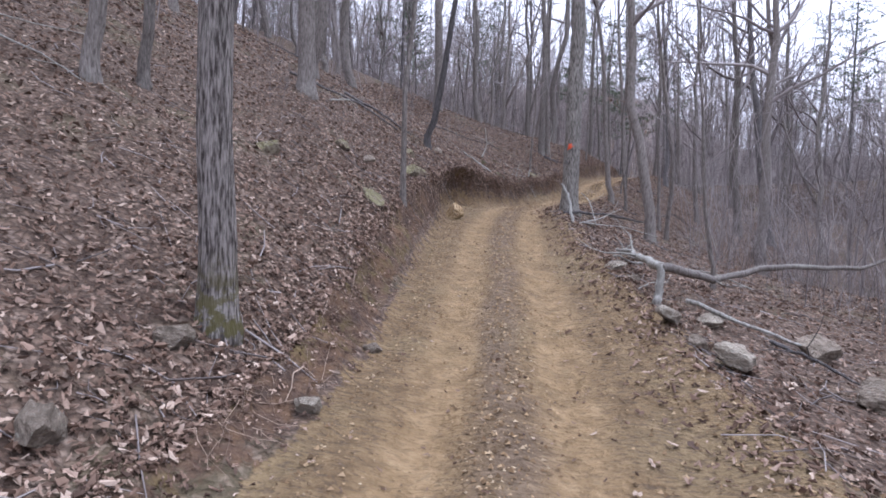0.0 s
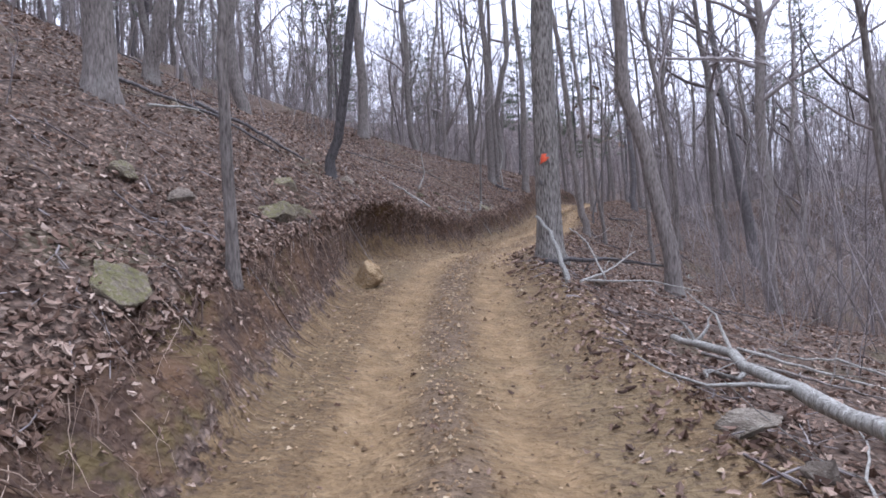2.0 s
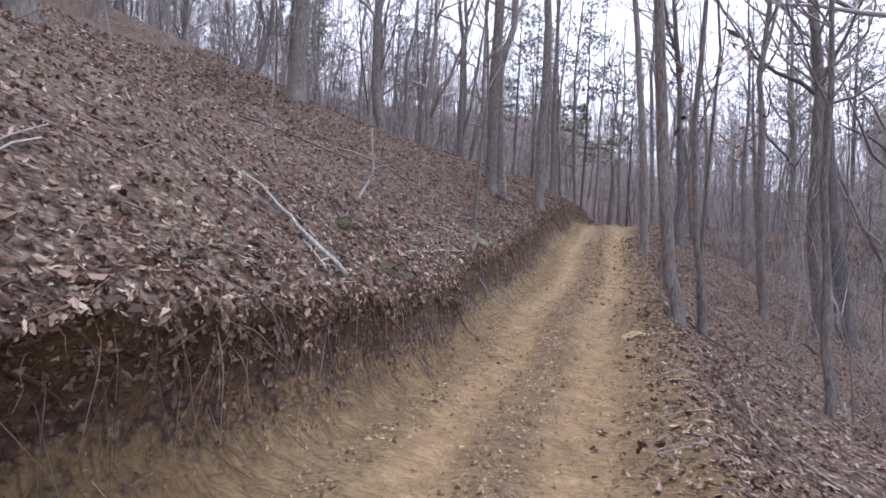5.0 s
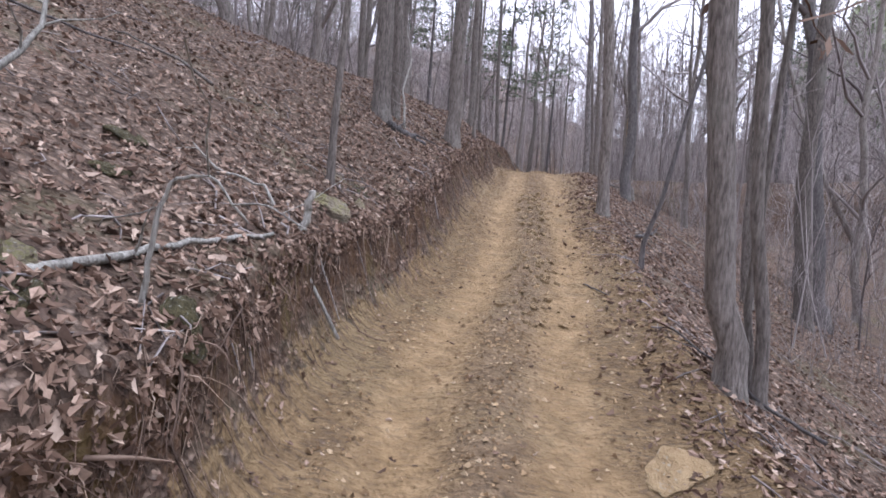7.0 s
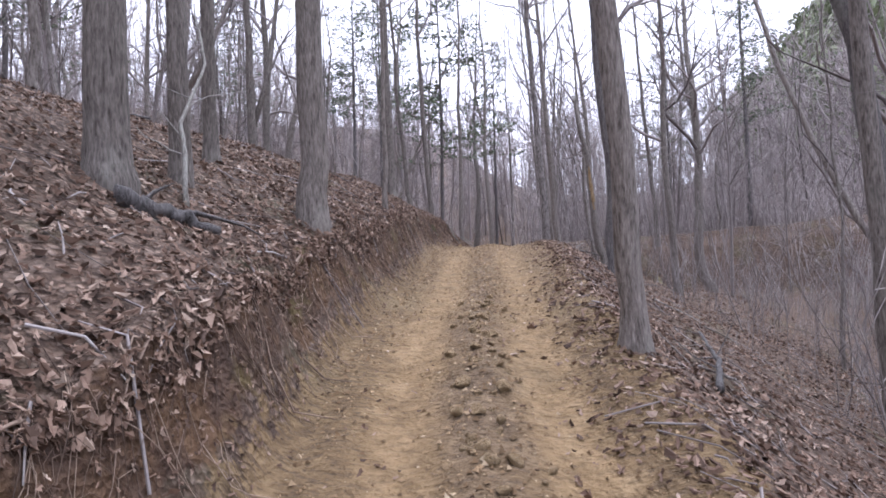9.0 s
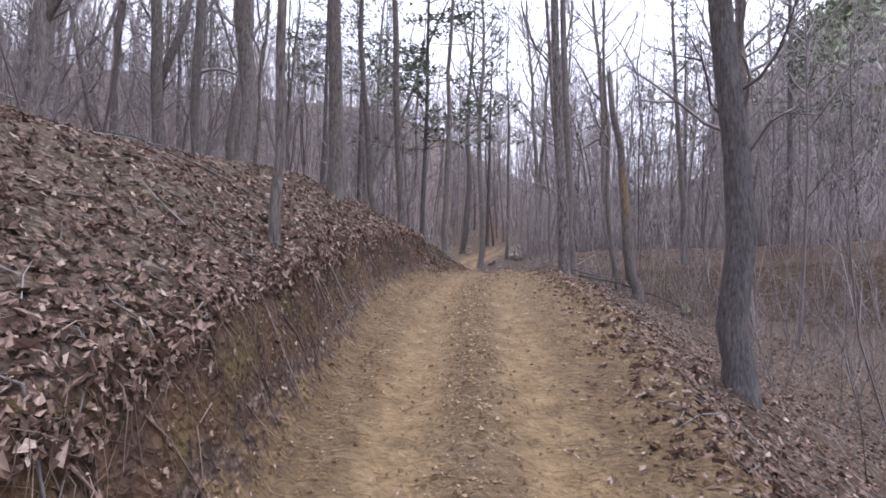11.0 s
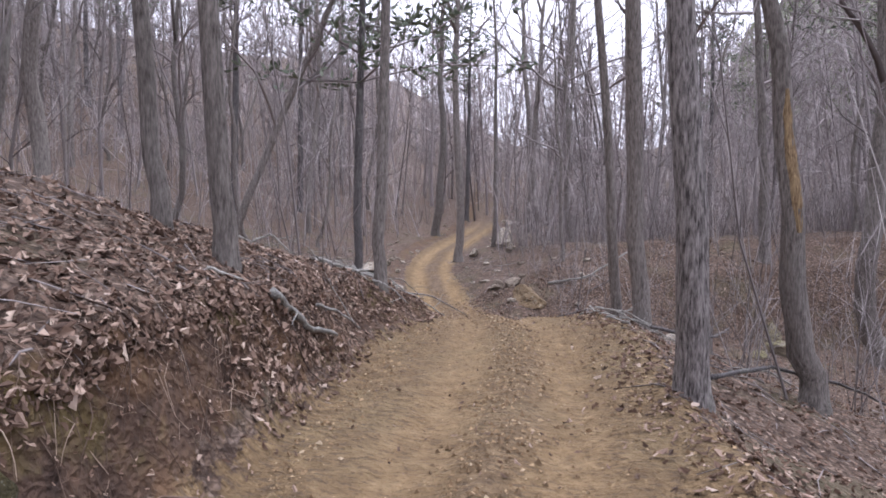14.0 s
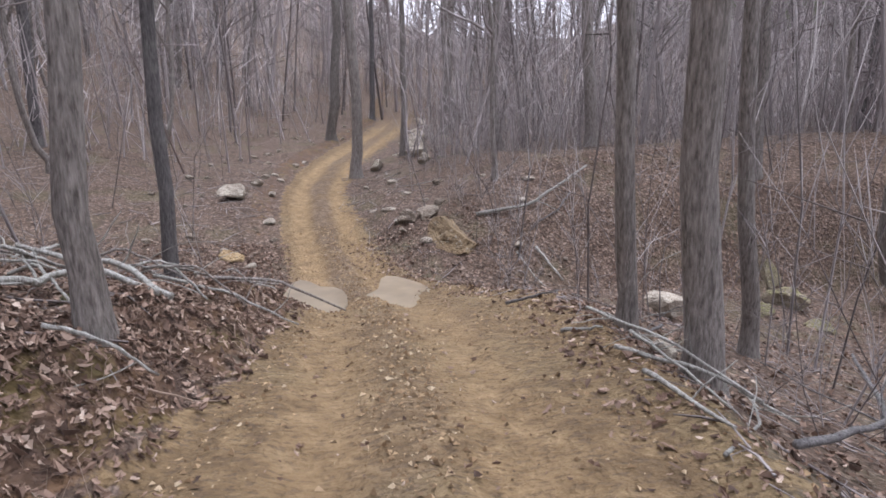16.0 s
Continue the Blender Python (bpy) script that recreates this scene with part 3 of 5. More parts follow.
def limbs(rng, line, radii, tall, first, count, twigs, side=4):
    """A bare crown: limbs, branches and twigs along a trunk."""
    crown = Shape()
    for _ in range(count):
        h = tall * (first + (1 - first) * rng.random() ** 0.9 * 0.97)
        base = np.array([np.interp(h, line[:, 2], line[:, k]) for k in range(3)])
        r0 = np.interp(h, line[:, 2], radii)
        az, up = rng.random() * 6.283, 0.25 + 1.1 * rng.random()
        way = np.array([np.cos(az), np.sin(az), up])
        size = (0.12 + 0.2 * rng.random()) * tall * (1.15 - 0.6 * h / tall)
        limb = bend(rng, base, way, size, 6, 0.2, 0.08)
        lr = min(r0 * 0.6, 0.019 * size + 0.008)
        tube(crown, limb, np.linspace(lr, lr * 0.2, 7), side, False)
        at, d = along_line(rng, limb, 6)
        spikes(crown, at, (d + 0.9 * rng.standard_normal((6, 3))) * size * rng.uniform(0.08, 0.2, (6, 1)), 0.0046)
        for _ in range(twigs):
            k = rng.integers(1, 7)
            az2 = rng.random() * 6.283
            way2 = (limb[k] - limb[k - 1]) / np.linalg.norm(limb[k] - limb[k - 1]) + 0.8 * np.array([np.cos(az2), np.sin(az2), 0.35])
            l2 = size * (0.22 + 0.3 * rng.random())
            br = bend(rng, limb[k], way2, l2, 3, 0.24, 0.06)
            tube(crown, br, np.linspace(lr * 0.42, lr * 0.12 + 0.0015, 4), 3, False)
            at, d = along_line(rng, br, 7)
            spikes(crown, at, (d + 0.8 * rng.standard_normal((7, 3)) + np.array([0, 0, 0.2])) * l2 * rng.uniform(0.2, 0.55, (7, 1)), 0.0042)
    return crown


def bare_tree(seed, x, y, thick, tall, lean=(0, 0), wobble=0.03, first=0.35, count=16, twigs=4, sides=12, kink=0.0, mat=None,
              label="bare grey-brown hardwood tree standing in leaf litter", name="bare_tree", z=None, fork=0.0, sway=0.05):
    rng = np.random.default_rng(seed)
    tree = new(name)
    tree.location = (x, y, (height(x, y) if z is None else z) - 0.03)
    line = trunk_line(rng, tall, lean, wobble, kink, sway)
    rad = trunk_radii(line, thick / 2, tall)
    t = Shape()
    tube(t, line, rad, sides, True, 0.035, rng)
    crown = limbs(rng, line, rad, tall, first, count, twigs) if count else Shape()
    if fork:
        base = np.array([np.interp(fork * tall, line[:, 2], line[:, k]) for k in range(3)])
        r2, a = 0.72 * np.interp(fork * tall, line[:, 2], rad), rng.random() * 6.283
        k = np.linspace(0, 1, 9)
        tall2 = (1 - fork) * tall * rng.uniform(0.7, 0.95)
        out = tall2 * (0.26 * k ** 0.7 + 0.03 * np.cumsum(rng.standard_normal(9)) * k)
        line2 = base + np.stack([np.cos(a) * out, np.sin(a) * out, tall2 * k], -1)
        rad2 = r2 * (1 - 0.85 * k)
        tube(t, line2, rad2, max(6, sides - 4), True, 0.03, rng)
        crown.add(*limbs(rng, line2, rad2, base[2] + tall2, (base[2] + 0.25 * tall2) / (base[2] + tall2), count // 2, twigs).arrays())
    part("trunk", t, mat or BARK, tree)
    if count:
        part("crown", crown, TWIG, tree, "bare branches and fine twigs")
    return tagged(tree, label, "tree", "trees of the wood")


def pine_tree(seed, x, y, thick, tall, first=0.45):
    rng = np.random.default_rng(seed)
    tree = new("pine_tree")
    tree.location = (x, y, height(x, y) - 0.03)
    line = trunk_line(rng, tall, (0.01, 0.0), 0.02)
    rad = trunk_radii(line, thick / 2, tall)
    t = Shape()
    tube(t, line, rad, 10, True, 0.03, rng)
    part("trunk", t, BARK_DARK, tree)
    wood, green = Shape(), Shape()
    for h in np.arange(first, 0.98, 0.035):
        for _ in range(3):
            az = rng.random() * 6.283
            base = np.array([np.interp(h * tall, line[:, 2], line[:, k]) for k in range(3)])
            size = tall * 0.2 * (1.12 - h) * (0.6 + 0.7 * rng.random()) + 0.3
            b = bend(rng, base, (np.cos(az), np.sin(az), 0.15), size, 4, 0.12, 0.05)
            tube(wood, b, np.linspace(0.03, 0.008, 5), 3, False)
            n = int(10 + size * 6)
            at = b[rng.integers(1, 5, n)] + rng.standard_normal((n, 3)) * np.array([0.3, 0.3, 0.1])
            needles(green, rng, at, 0.24)
    tagged(part("branch", wood, TWIG, tree, "thin dark branches"), kind="stuff")
    tagged(part("crown", green, NEEDLE, tree, "sparse dark green needle clumps"), kind="stuff")
    return tagged(tree, "tall pine with a sparse dark green crown", "tree", "pines of the wood")


def needles(shape, rng, at, size):
    """Small pointed tufts, three slim blades each."""
    n = len(at)
    for _ in range(3):
        d = rng.standard_normal((n, 3)) * np.array([1, 1, 0.6]) + np.array([0, 0, 0.3])
        d *= size / np.linalg.norm(d, axis=1, keepdims=True)
        w = np.cross(d, rng.standard_normal((n, 3)))
        w *= 0.16 * size / (np.linalg.norm(w, axis=1, keepdims=True) + 1e-9)
        v = np.stack([at, at + d * 0.5 + w, at + d, at + d * 0.5 - w], 1).reshape(-1, 3)
        shape.add(v, (np.arange(n) * 4)[:, None] + np.arange(4))



# Trees beside the track: x, y, trunk thickness, height, lean to the right, wobble, lowest limb.
NEAR = [
    (-1.62, 4.42, 0.27, 17, -0.04, 0.02, 0.5), (-0.68, 10.0, 0.1, 9, 0.015, 0.02, 0.4), (4.78, 14.2, 0.25, 14, -0.12, 0.05, 0.3),
    (6.4, 17.6, 0.13, 13, -0.05, 0.04, 0.3), (12.2, 23.3, 0.42, 19, -0.037, 0.05, 0.25), (-4.0, 8.1, 0.15, 12, 0.04, 0.03, 0.4),
    (-4.3, 7.4, 0.2, 15, 0.03, 0.02, 0.45), (-2.98, 12.95, 0.38, 19, 0.02, 0.02, 0.5), (-3.52, 16.0, 0.26, 16, 0.11, 0.03, 0.4),
    (4.45, 28.85, 0.3, 18, -0.02, 0.02, 0.45), (6.05, 30.1, 0.28, 19, -0.01, 0.02, 0.45), (-0.49, 29.0, 0.4, 19, 0.0, 0.03, 0.4),
    (9.35, 39.95, 0.26, 18, 0.03, 0.03, 0.4), (3.4, 24.75, 0.08, 7, -0.03, 0.03, 0.35), (5.98, 22.05, 0.2, 15, -0.11, 0.03, 0.35),
    (6.70, 22.69, 0.07, 10, 0.03, 0.04, 0.35), (6.65, 22.49, 0.11, 13, -0.05, 0.03, 0.4), (16.7, 31.4, 0.5, 19, -0.08, 0.05, 0.25),
    (4.86, 29.85, 0.18, 15, -0.01, 0.03, 0.4), (5.07, 31.6, 0.17, 14, 0.02, 0.03, 0.4), (8.11, 27.8, 0.2, 16, -0.06, 0.02, 0.4),
    (7.2, 25.12, 0.06, 8, 0.14, 0.07, 0.4), (11.7, 28.4, 0.22, 15, -0.02, 0.04, 0.3), (14.1, 29.4, 0.38, 18, -0.07, 0.04, 0.3),
    (14.65, 41.15, 0.24, 17, -0.01, 0.02, 0.4), (17.25, 45.4, 0.16, 15, -0.07, 0.03, 0.4), (16.95, 44.45, 0.25, 17, -0.05, 0.02, 0.4),
    (7.95, 34.9, 0.1, 9, 0.04, 0.02, 0.4), (12.14, 33.85, 0.28, 15, -0.03, 0.06, 0.3), (18.7, 40.1, 0.25, 15, -0.02, 0.04, 0.3),
    (11.4, 42.8, 0.18, 15, 0.0, 0.03, 0.4), (13.53, 45.72, 0.17, 14, 0.0, 0.03, 0.35),
    (10.9, 43.5, 0.16, 13, -0.04, 0.03, 0.35), (11.25, 51.82, 0.2, 13, 0.4, 0.05, 0.3), (20.05, 58.1, 0.31, 18, 0.0, 0.03, 0.4),
    (22.1, 65.7, 0.4, 18, 0.05, 0.04, 0.35), (22.2, 59.5, 0.2, 15, 0.01, 0.03, 0.35), (21.0, 52.7, 0.12, 9, -0.03, 0.04, 0.3),
    (19.4, 45.7, 0.18, 14, -0.04, 0.04, 0.3), (25.9, 50.1, 0.27, 16, -0.06, 0.04, 0.3), (26.5, 47.2, 0.48, 19, -0.05, 0.05, 0.25),
    (24.9, 54.0, 0.33, 17, -0.08, 0.04, 0.3), (7.2, 20.5, 0.12, 9, -0.05, 0.05, 0.3), (3.9, 8.8, 0.07, 5, -0.05, 0.05, 0.3)]


def plant_near():
    for k, (x, y, thick, tall, lean, wobble, first) in enumerate(NEAR):
        big = thick > 0.2
        tree = bare_tree(100 + k, x, y, thick, tall, (0.966 * lean, -0.259 * lean), wobble * (1.2 if big else 1.0), first, 18 if big else 11, 4,
                  16 if big else 9, 0.0, BARK_MOSSY if k == 0 else BARK_RUGGED if k == 24 else BARK_DARK if k in (17, 21, 28) else None,
                  "grey furrowed hardwood with green moss at its foot" if k == 0 else
                  ("slim bare sapling standing in leaf litter" if thick < 0.13 else "bare grey-brown hardwood tree standing in leaf litter"), fork=0.45 if big and k % 3 == 1 else 0.0)
        if k == 16:
            withered_leaves(tree)


def withered_leaves(tree):
    """Last dry leaves still hanging on the lower twigs of a tree."""
    rng = np.random.default_rng(33)
    g = Shape()
    for k in range(7):
        a = k * 0.9
        twig = bend(rng, (0, 0, 3.0 + 0.2 * k), (np.cos(a), np.sin(a), 0.25), 1.3, 4, 0.2)
        tube(g, twig, np.linspace(0.012, 0.003, 5), 3, False)
        for _ in range(9):
            p = twig[rng.integers(2, 5)] + 0.07 * rng.standard_normal(3)
            d, w = rng.standard_normal(3) * 0.035 - np.array([0, 0, 0.03]), rng.standard_normal(3) * 0.022
            g.add([p, p + d + w, p + 2 * d, p + d - w], [(0, 1, 2, 3)])
    crown = [c for c in tree.children if c.name.startswith("crown")][0]
    part("withered_leaves", g, LEAF, crown, "last curled brown leaves on thin twigs", False)


def plant_wood():
    """The wood round the track: fourteen trees, repeated with turns and sizes of their own."""
    rng = np.random.default_rng(7)
    models = []
    for k in range(14):
        thick = [0.12, 0.16, 0.2, 0.24, 0.28, 0.34][k % 6]
        models.append(bare_tree(300 + k, 0, 0, thick, 11 + 22 * thick + rng.random() * 3, 0.06 * rng.standard_normal(2), 0.06, (0.3, 0.16, 0.24, 0.2)[k % 4], 15 if k % 2 else 12, 4, 8,
                                fork=(0.0, 0.22, 0.0, 0.38, 0.12, 0.5)[(k + k // 6) % 6], z=0.03, sway=(0.06, 0.14, 0.1, 0.18, 0.04)[k % 5]))
    taken = [(x, y) for x, y, *_ in NEAR] + [(2.85, 14.0), (-0.5, 16.2), (17.2, 42.4), (-3.6, 22.9)]
    spots = []
    while len(spots) < 190:
        s = rng.uniform(-3, 84)
        u = rng.uniform(5.5, 46) * (1 if rng.random() < 0.2 else -1)
        if s > 58 and rng.random() < 0.14:
            u = rng.uniform(-6, 6)
        if abs(u) < 2.6 or (s < 58 and -6.5 < u < (20 if s < 34 else 7)):
            continue
        x, y, _ = ground_xy(np.array([s]), np.array([u]))
        x, y = float(x[0]), float(y[0])
        if min((x - a) ** 2 + (y - b) ** 2 for a, b in taken) < 2.4:
            continue
        taken.append((x, y))
        spots.append((x, y))
    for k, (x, y) in enumerate(spots):
        m = Matrix.LocRotScale((x, y, height(x, y) - 0.05), Euler((0, 0, rng.random() * 6.283)), Vector((1, 1, 0.9 + 0.25 * rng.random())) * (0.85 + 0.4 * rng.random()))
        if k < len(models):
            models[k].matrix_basis = m
        else:
            copy_thing(models[k % len(models)], m)


def scatter(shape, protos, rng, x, y, z, scale):
    """Joins turned copies of small meshes into one."""
    for k, (v, f) in enumerate(protos):
        pick = np.arange(len(x)) % len(protos) == k
        n = int(pick.sum())
        if not n:
            continue
        a, sc = rng.random(n) * 6.283, scale[pick]
        c, s = np.cos(a), np.sin(a)
        w = np.empty((n, len(v), 3))
        w[..., 0] = (v[:, 0] * c[:, None] - v[:, 1] * s[:, None]) * sc[:, None] + x[pick][:, None]
        w[..., 1] = (v[:, 0] * s[:, None] + v[:, 1] * c[:, None]) * sc[:, None] + y[pick][:, None]
        w[..., 2] = v[:, 2] * sc[:, None] + z[pick][:, None]
        g = np.where(f[None] < 0, -1, f[None] + (np.arange(n) * len(v))[:, None, None])
        shape.add(w.reshape(-1, 3), g.reshape(-1, f.shape[1]))


def brush_proto(rng, tall, stems):
    s = Shape()
    for _ in range(stems):
        l = bend(rng, (0.12 * rng.standard_normal(), 0.12 * rng.standard_normal(), -0.1), (0.14 * rng.standard_normal(), 0.14 * rng.standard_normal(), 1), tall * (0.5 + 0.5 * rng.random()), 3, 0.2, 0.04)
        r = 0.004 + 0.0028 * tall * rng.random()
        tube(s, l, np.linspace(r, 0.003, 4), 3, False)
        at, d = along_line(rng, l, 11, 0.25)
        spikes(s, at, (0.5 * d + 0.65 * rng.standard_normal((11, 3)) + np.array([0, 0, 0.25])) * tall * rng.uniform(0.08, 0.3, (11, 1)), r * 0.5 + 0.0008)
    return s.arrays()


def plant_brush():
    rng = np.random.default_rng(17)
    protos = [brush_proto(rng, t, n) for t, n in ((1.0, 3), (1.6, 2), (2.4, 2), (3.2, 1), (4.2, 1), (1.3, 3), (2.0, 2), (5.0, 1))]
    n = 4600
    s, u = rng.uniform(-2, 90, n), (1.9 + 42 * rng.random(n) ** 1.25) * np.where(rng.random(n) < 0.6, 1, -1)
    keep = ~((u < 0) & (s < 42) & (u > -6.5) & (rng.random(n) < 0.86)) & ~((u > 0) & (u < 5) & (s < 48) & (rng.random(n) < 0.82))
    keep &= ~((s > 54) & (np.abs(u) < 2.2)) & ~((s < 46) & (u > -3.4) & (u < 2.8)) & ~((s > 46) & (u > -12) & (u < 4) & (rng.random(n) < 0.35))
    s, u = np.r_[s[keep], rng.uniform(46, 68, 700), rng.uniform(2, 50, 380)], np.r_[u[keep], rng.uniform(2.6, 16, 700), rng.uniform(4, 18, 380)]
    clear = ~((s > 49) & (s < 57) & (u > 3.2) & (u < 12) & (rng.random(len(s)) < 0.75))
    s, u = s[clear], u[clear]
    x, y, z = ground_z(s, u)
    b = Shape()
    scatter(b, protos, rng, x, y, z, 0.7 + 0.6 * rng.random(len(x)))
    tagged(new("underbrush", b.mesh("underbrush", TWIG)), "leafless grey-brown saplings and brush under the trees", "underbrush", kind="stuff")


def far_proto(rng, tall):
    s = Shape()
    l = bend(rng, (0, 0, -0.3), (0.04 * rng.standard_normal(), 0.04 * rng.standard_normal(), 1), tall, 6, 0.05)
    tube(s, l, np.linspace(0.014 * tall * 0.6, 0.02, 7), 4, False)
    for _ in range(13):
        k = rng.integers(2, 7)
        az = rng.random() * 6.283
        b = bend(rng, l[k] - np.array([0, 0, rng.random() * tall * 0.12]), (np.cos(az), np.sin(az), 0.9), tall * (0.13 + 0.16 * rng.random()), 2, 0.2, 0.05)
        tube(s, b, [0.045, 0.03, 0.012], 3, False)
        at, d = along_line(rng, b, 6)
        spikes(s, at, (d + 0.7 * rng.standard_normal((6, 3))) * tall * rng.uniform(0.04, 0.1, (6, 1)), 0.018)
    return s.arrays()


def plant_far():
    rng = np.random.default_rng(23)
    protos = [far_proto(rng, t) for t in (13, 15, 17, 19, 12)]
    n = 520
    s = np.concatenate([84 + 90 * rng.random(n) ** 1.3, rng.uniform(-10, 84, 330)])
    u = np.concatenate([rng.uniform(-85, 45, n), rng.uniform(-95, -46, 330)])
    x, y, z = ground_z(s, u)
    w = Shape()
    scatter(w, protos, rng, x, y, z, 0.8 + 0.4 * rng.random(len(x)))
    tagged(new("far_wood", w.mesh("far_wood", HAZED_TWIG)), "distant bare winter wood of grey trunks, paled by painted haze", "wood", kind="stuff")


def plant_young():
    """Young trees with dense fine twigs between the tall trunks."""
    rng = np.random.default_rng(25)
    protos = []
    for tall in (7, 9, 11, 8, 10):
        p = Shape()
        l = bend(rng, (0, 0, -0.2), (0.08 * rng.standard_normal(), 0.08 * rng.standard_normal(), 1), tall, 4, 0.06)
        tube(p, l, np.linspace(0.006 * tall, 0.012, 5), 4, False)
        for _ in range(16):
            h = rng.uniform(0.2, 0.95) * 4
            at = l[int(h)] + (l[int(h) + 1] - l[int(h)]) * (h - int(h))
            a = rng.random() * 6.283
            b = bend(rng, at, (np.cos(a), np.sin(a), 0.8), tall * rng.uniform(0.12, 0.26), 2, 0.2, 0.05)
            tube(p, b, [0.02, 0.014, 0.006], 3, False)
            at, d = along_line(rng, b, 7)
            spikes(p, at, (d + 0.7 * rng.standard_normal((7, 3)) + np.array([0, 0, 0.2])) * tall * rng.uniform(0.04, 0.12, (7, 1)), 0.008)
        protos.append(p.arrays())
    n = 300
    s = np.concatenate([rng.uniform(0, 95, n), rng.uniform(60, 100, 170), rng.uniform(14, 66, 90)])
    u = np.concatenate([rng.uniform(-48, -10, n), rng.uniform(-14, 26, 170), rng.uniform(8, 30, 90)])
    keep = ~((np.abs(u) < 4) & (s < 80))
    x, y, z = ground_z(s[keep], u[keep])
    w = Shape()
    scatter(w, protos, rng, x, y, z, 0.8 + 0.5 * rng.random(len(x)))
    tagged(new("young_wood", w.mesh("young_wood", TWIG)), "leafless young trees crowded between the tall trunks", "wood", kind="stuff")


def plant_far_brush():
    """Thin young growth on the forest floor far off."""
    rng = np.random.default_rng(27)
    protos = []
    for _ in range(6):
        p = Shape()
        for _ in range(5):
            a = np.array([*(0.9 * rng.standard_normal(2)), -0.2])
            d = np.array([*(0.22 * rng.standard_normal(2)), 1])
            h = rng.uniform(1.5, 4.5)
            tube(p, bend(rng, a, d, h, 2, 0.1), [0.026, 0.02, 0.008], 3, False)
            k = rng.uniform(0.2, 0.95, (5, 1))
            spikes(p, a + d * h * k, (rng.standard_normal((5, 3)) * 0.7 + np.array([0, 0, 0.8])) * h * rng.uniform(0.15, 0.4, (5, 1)), 0.014)
        protos.append(p.arrays())
    n = 1000
    s = np.concatenate([58 + 75 * rng.random(n) ** 1.2, rng.uniform(20, 84, 500), rng.uniform(-5, 85, 380)])
    u = np.concatenate([rng.uniform(-70, 45, n), rng.uniform(-75, -40, 500), rng.uniform(14, 44, 380)])
    keep = ~((np.abs(u) < 3) & (s < 80))
    x, y, z = ground_z(s[keep], u[keep])
    w = Shape()
    scatter(w, protos, rng, x, y, z, 0.7 + 0.6 * rng.random(len(x)))
    tagged(new("distant_brush", w.mesh("distant_brush", HAZED_TWIG)), "thin grey young growth on the far forest floor, paled by painted haze", "underbrush", kind="stuff")


def plant_mountain():
    """The far slope: bare crowns with pines among them."""
    rng = np.random.default_rng(29)
    n = 6200
    s, u = rng.uniform(-20, 170, n), 35 + 183 * rng.random(n) ** 1.3
    x, y, z = ground_z(s, u)
    pine = (value_noise(x, y, 26, 31) + 0.5 * value_noise(x, y, 9, 32) + 0.35 * rng.standard_normal(n)) > 0.35 - 1.6 * ramp((u - 33) / 20)
    for name, mat, pick, label in (("mountain_pines", HAZED_NEEDLE, pine, "dark green pines on the far mountain side, paled by painted haze"),
                                   ("mountain_hardwoods", HAZED_TWIG, ~pine, "grey bare hardwoods on the far mountain side, paled by painted haze")):
        protos = []
        for _ in range(4):
            p = Shape()
            tube(p, [(0, 0, -0.5), (0.1, 0, 6), (0, 0.1, 12)], [0.2, 0.14, 0.04], 4, False)
            m = 36
            h = 4 + 8.5 * rng.random(m)
            r = (1.9 if mat is HAZED_NEEDLE else 2.3) * np.sqrt(np.clip((13.2 - h) / 9, 0.02, 1)) * np.sqrt(rng.random(m))
            a = rng.random(m) * 6.283
            at = np.stack([r * np.cos(a), r * np.sin(a), h], -1)
            d = rng.standard_normal((m, 3)) * np.array([0.8, 0.8, 0.6]) + np.array([0, 0, 0.4 if mat is HAZED_NEEDLE else 1.0])
            w = np.cross(d, rng.standard_normal((m, 3)))
            w *= (0.3 if mat is HAZED_NEEDLE else 0.07) / np.linalg.norm(w, axis=1, keepdims=True)
            v = np.stack([at - d * 0.4, at + w, at + d * 0.55, at - w], 1).reshape(-1, 3)
            p.add(v, (np.arange(m) * 4)[:, None] + np.arange(4))
            protos.append(p.arrays())
        g = Shape()
        scatter(g, protos, rng, x[pick], y[pick], z[pick], 0.75 + 0.6 * rng.random(int(pick.sum())))
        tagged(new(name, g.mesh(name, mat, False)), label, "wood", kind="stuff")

plant_near()
plant_wood()
plant_brush()
plant_far()
plant_young()
plant_far_brush()
plant_mountain()


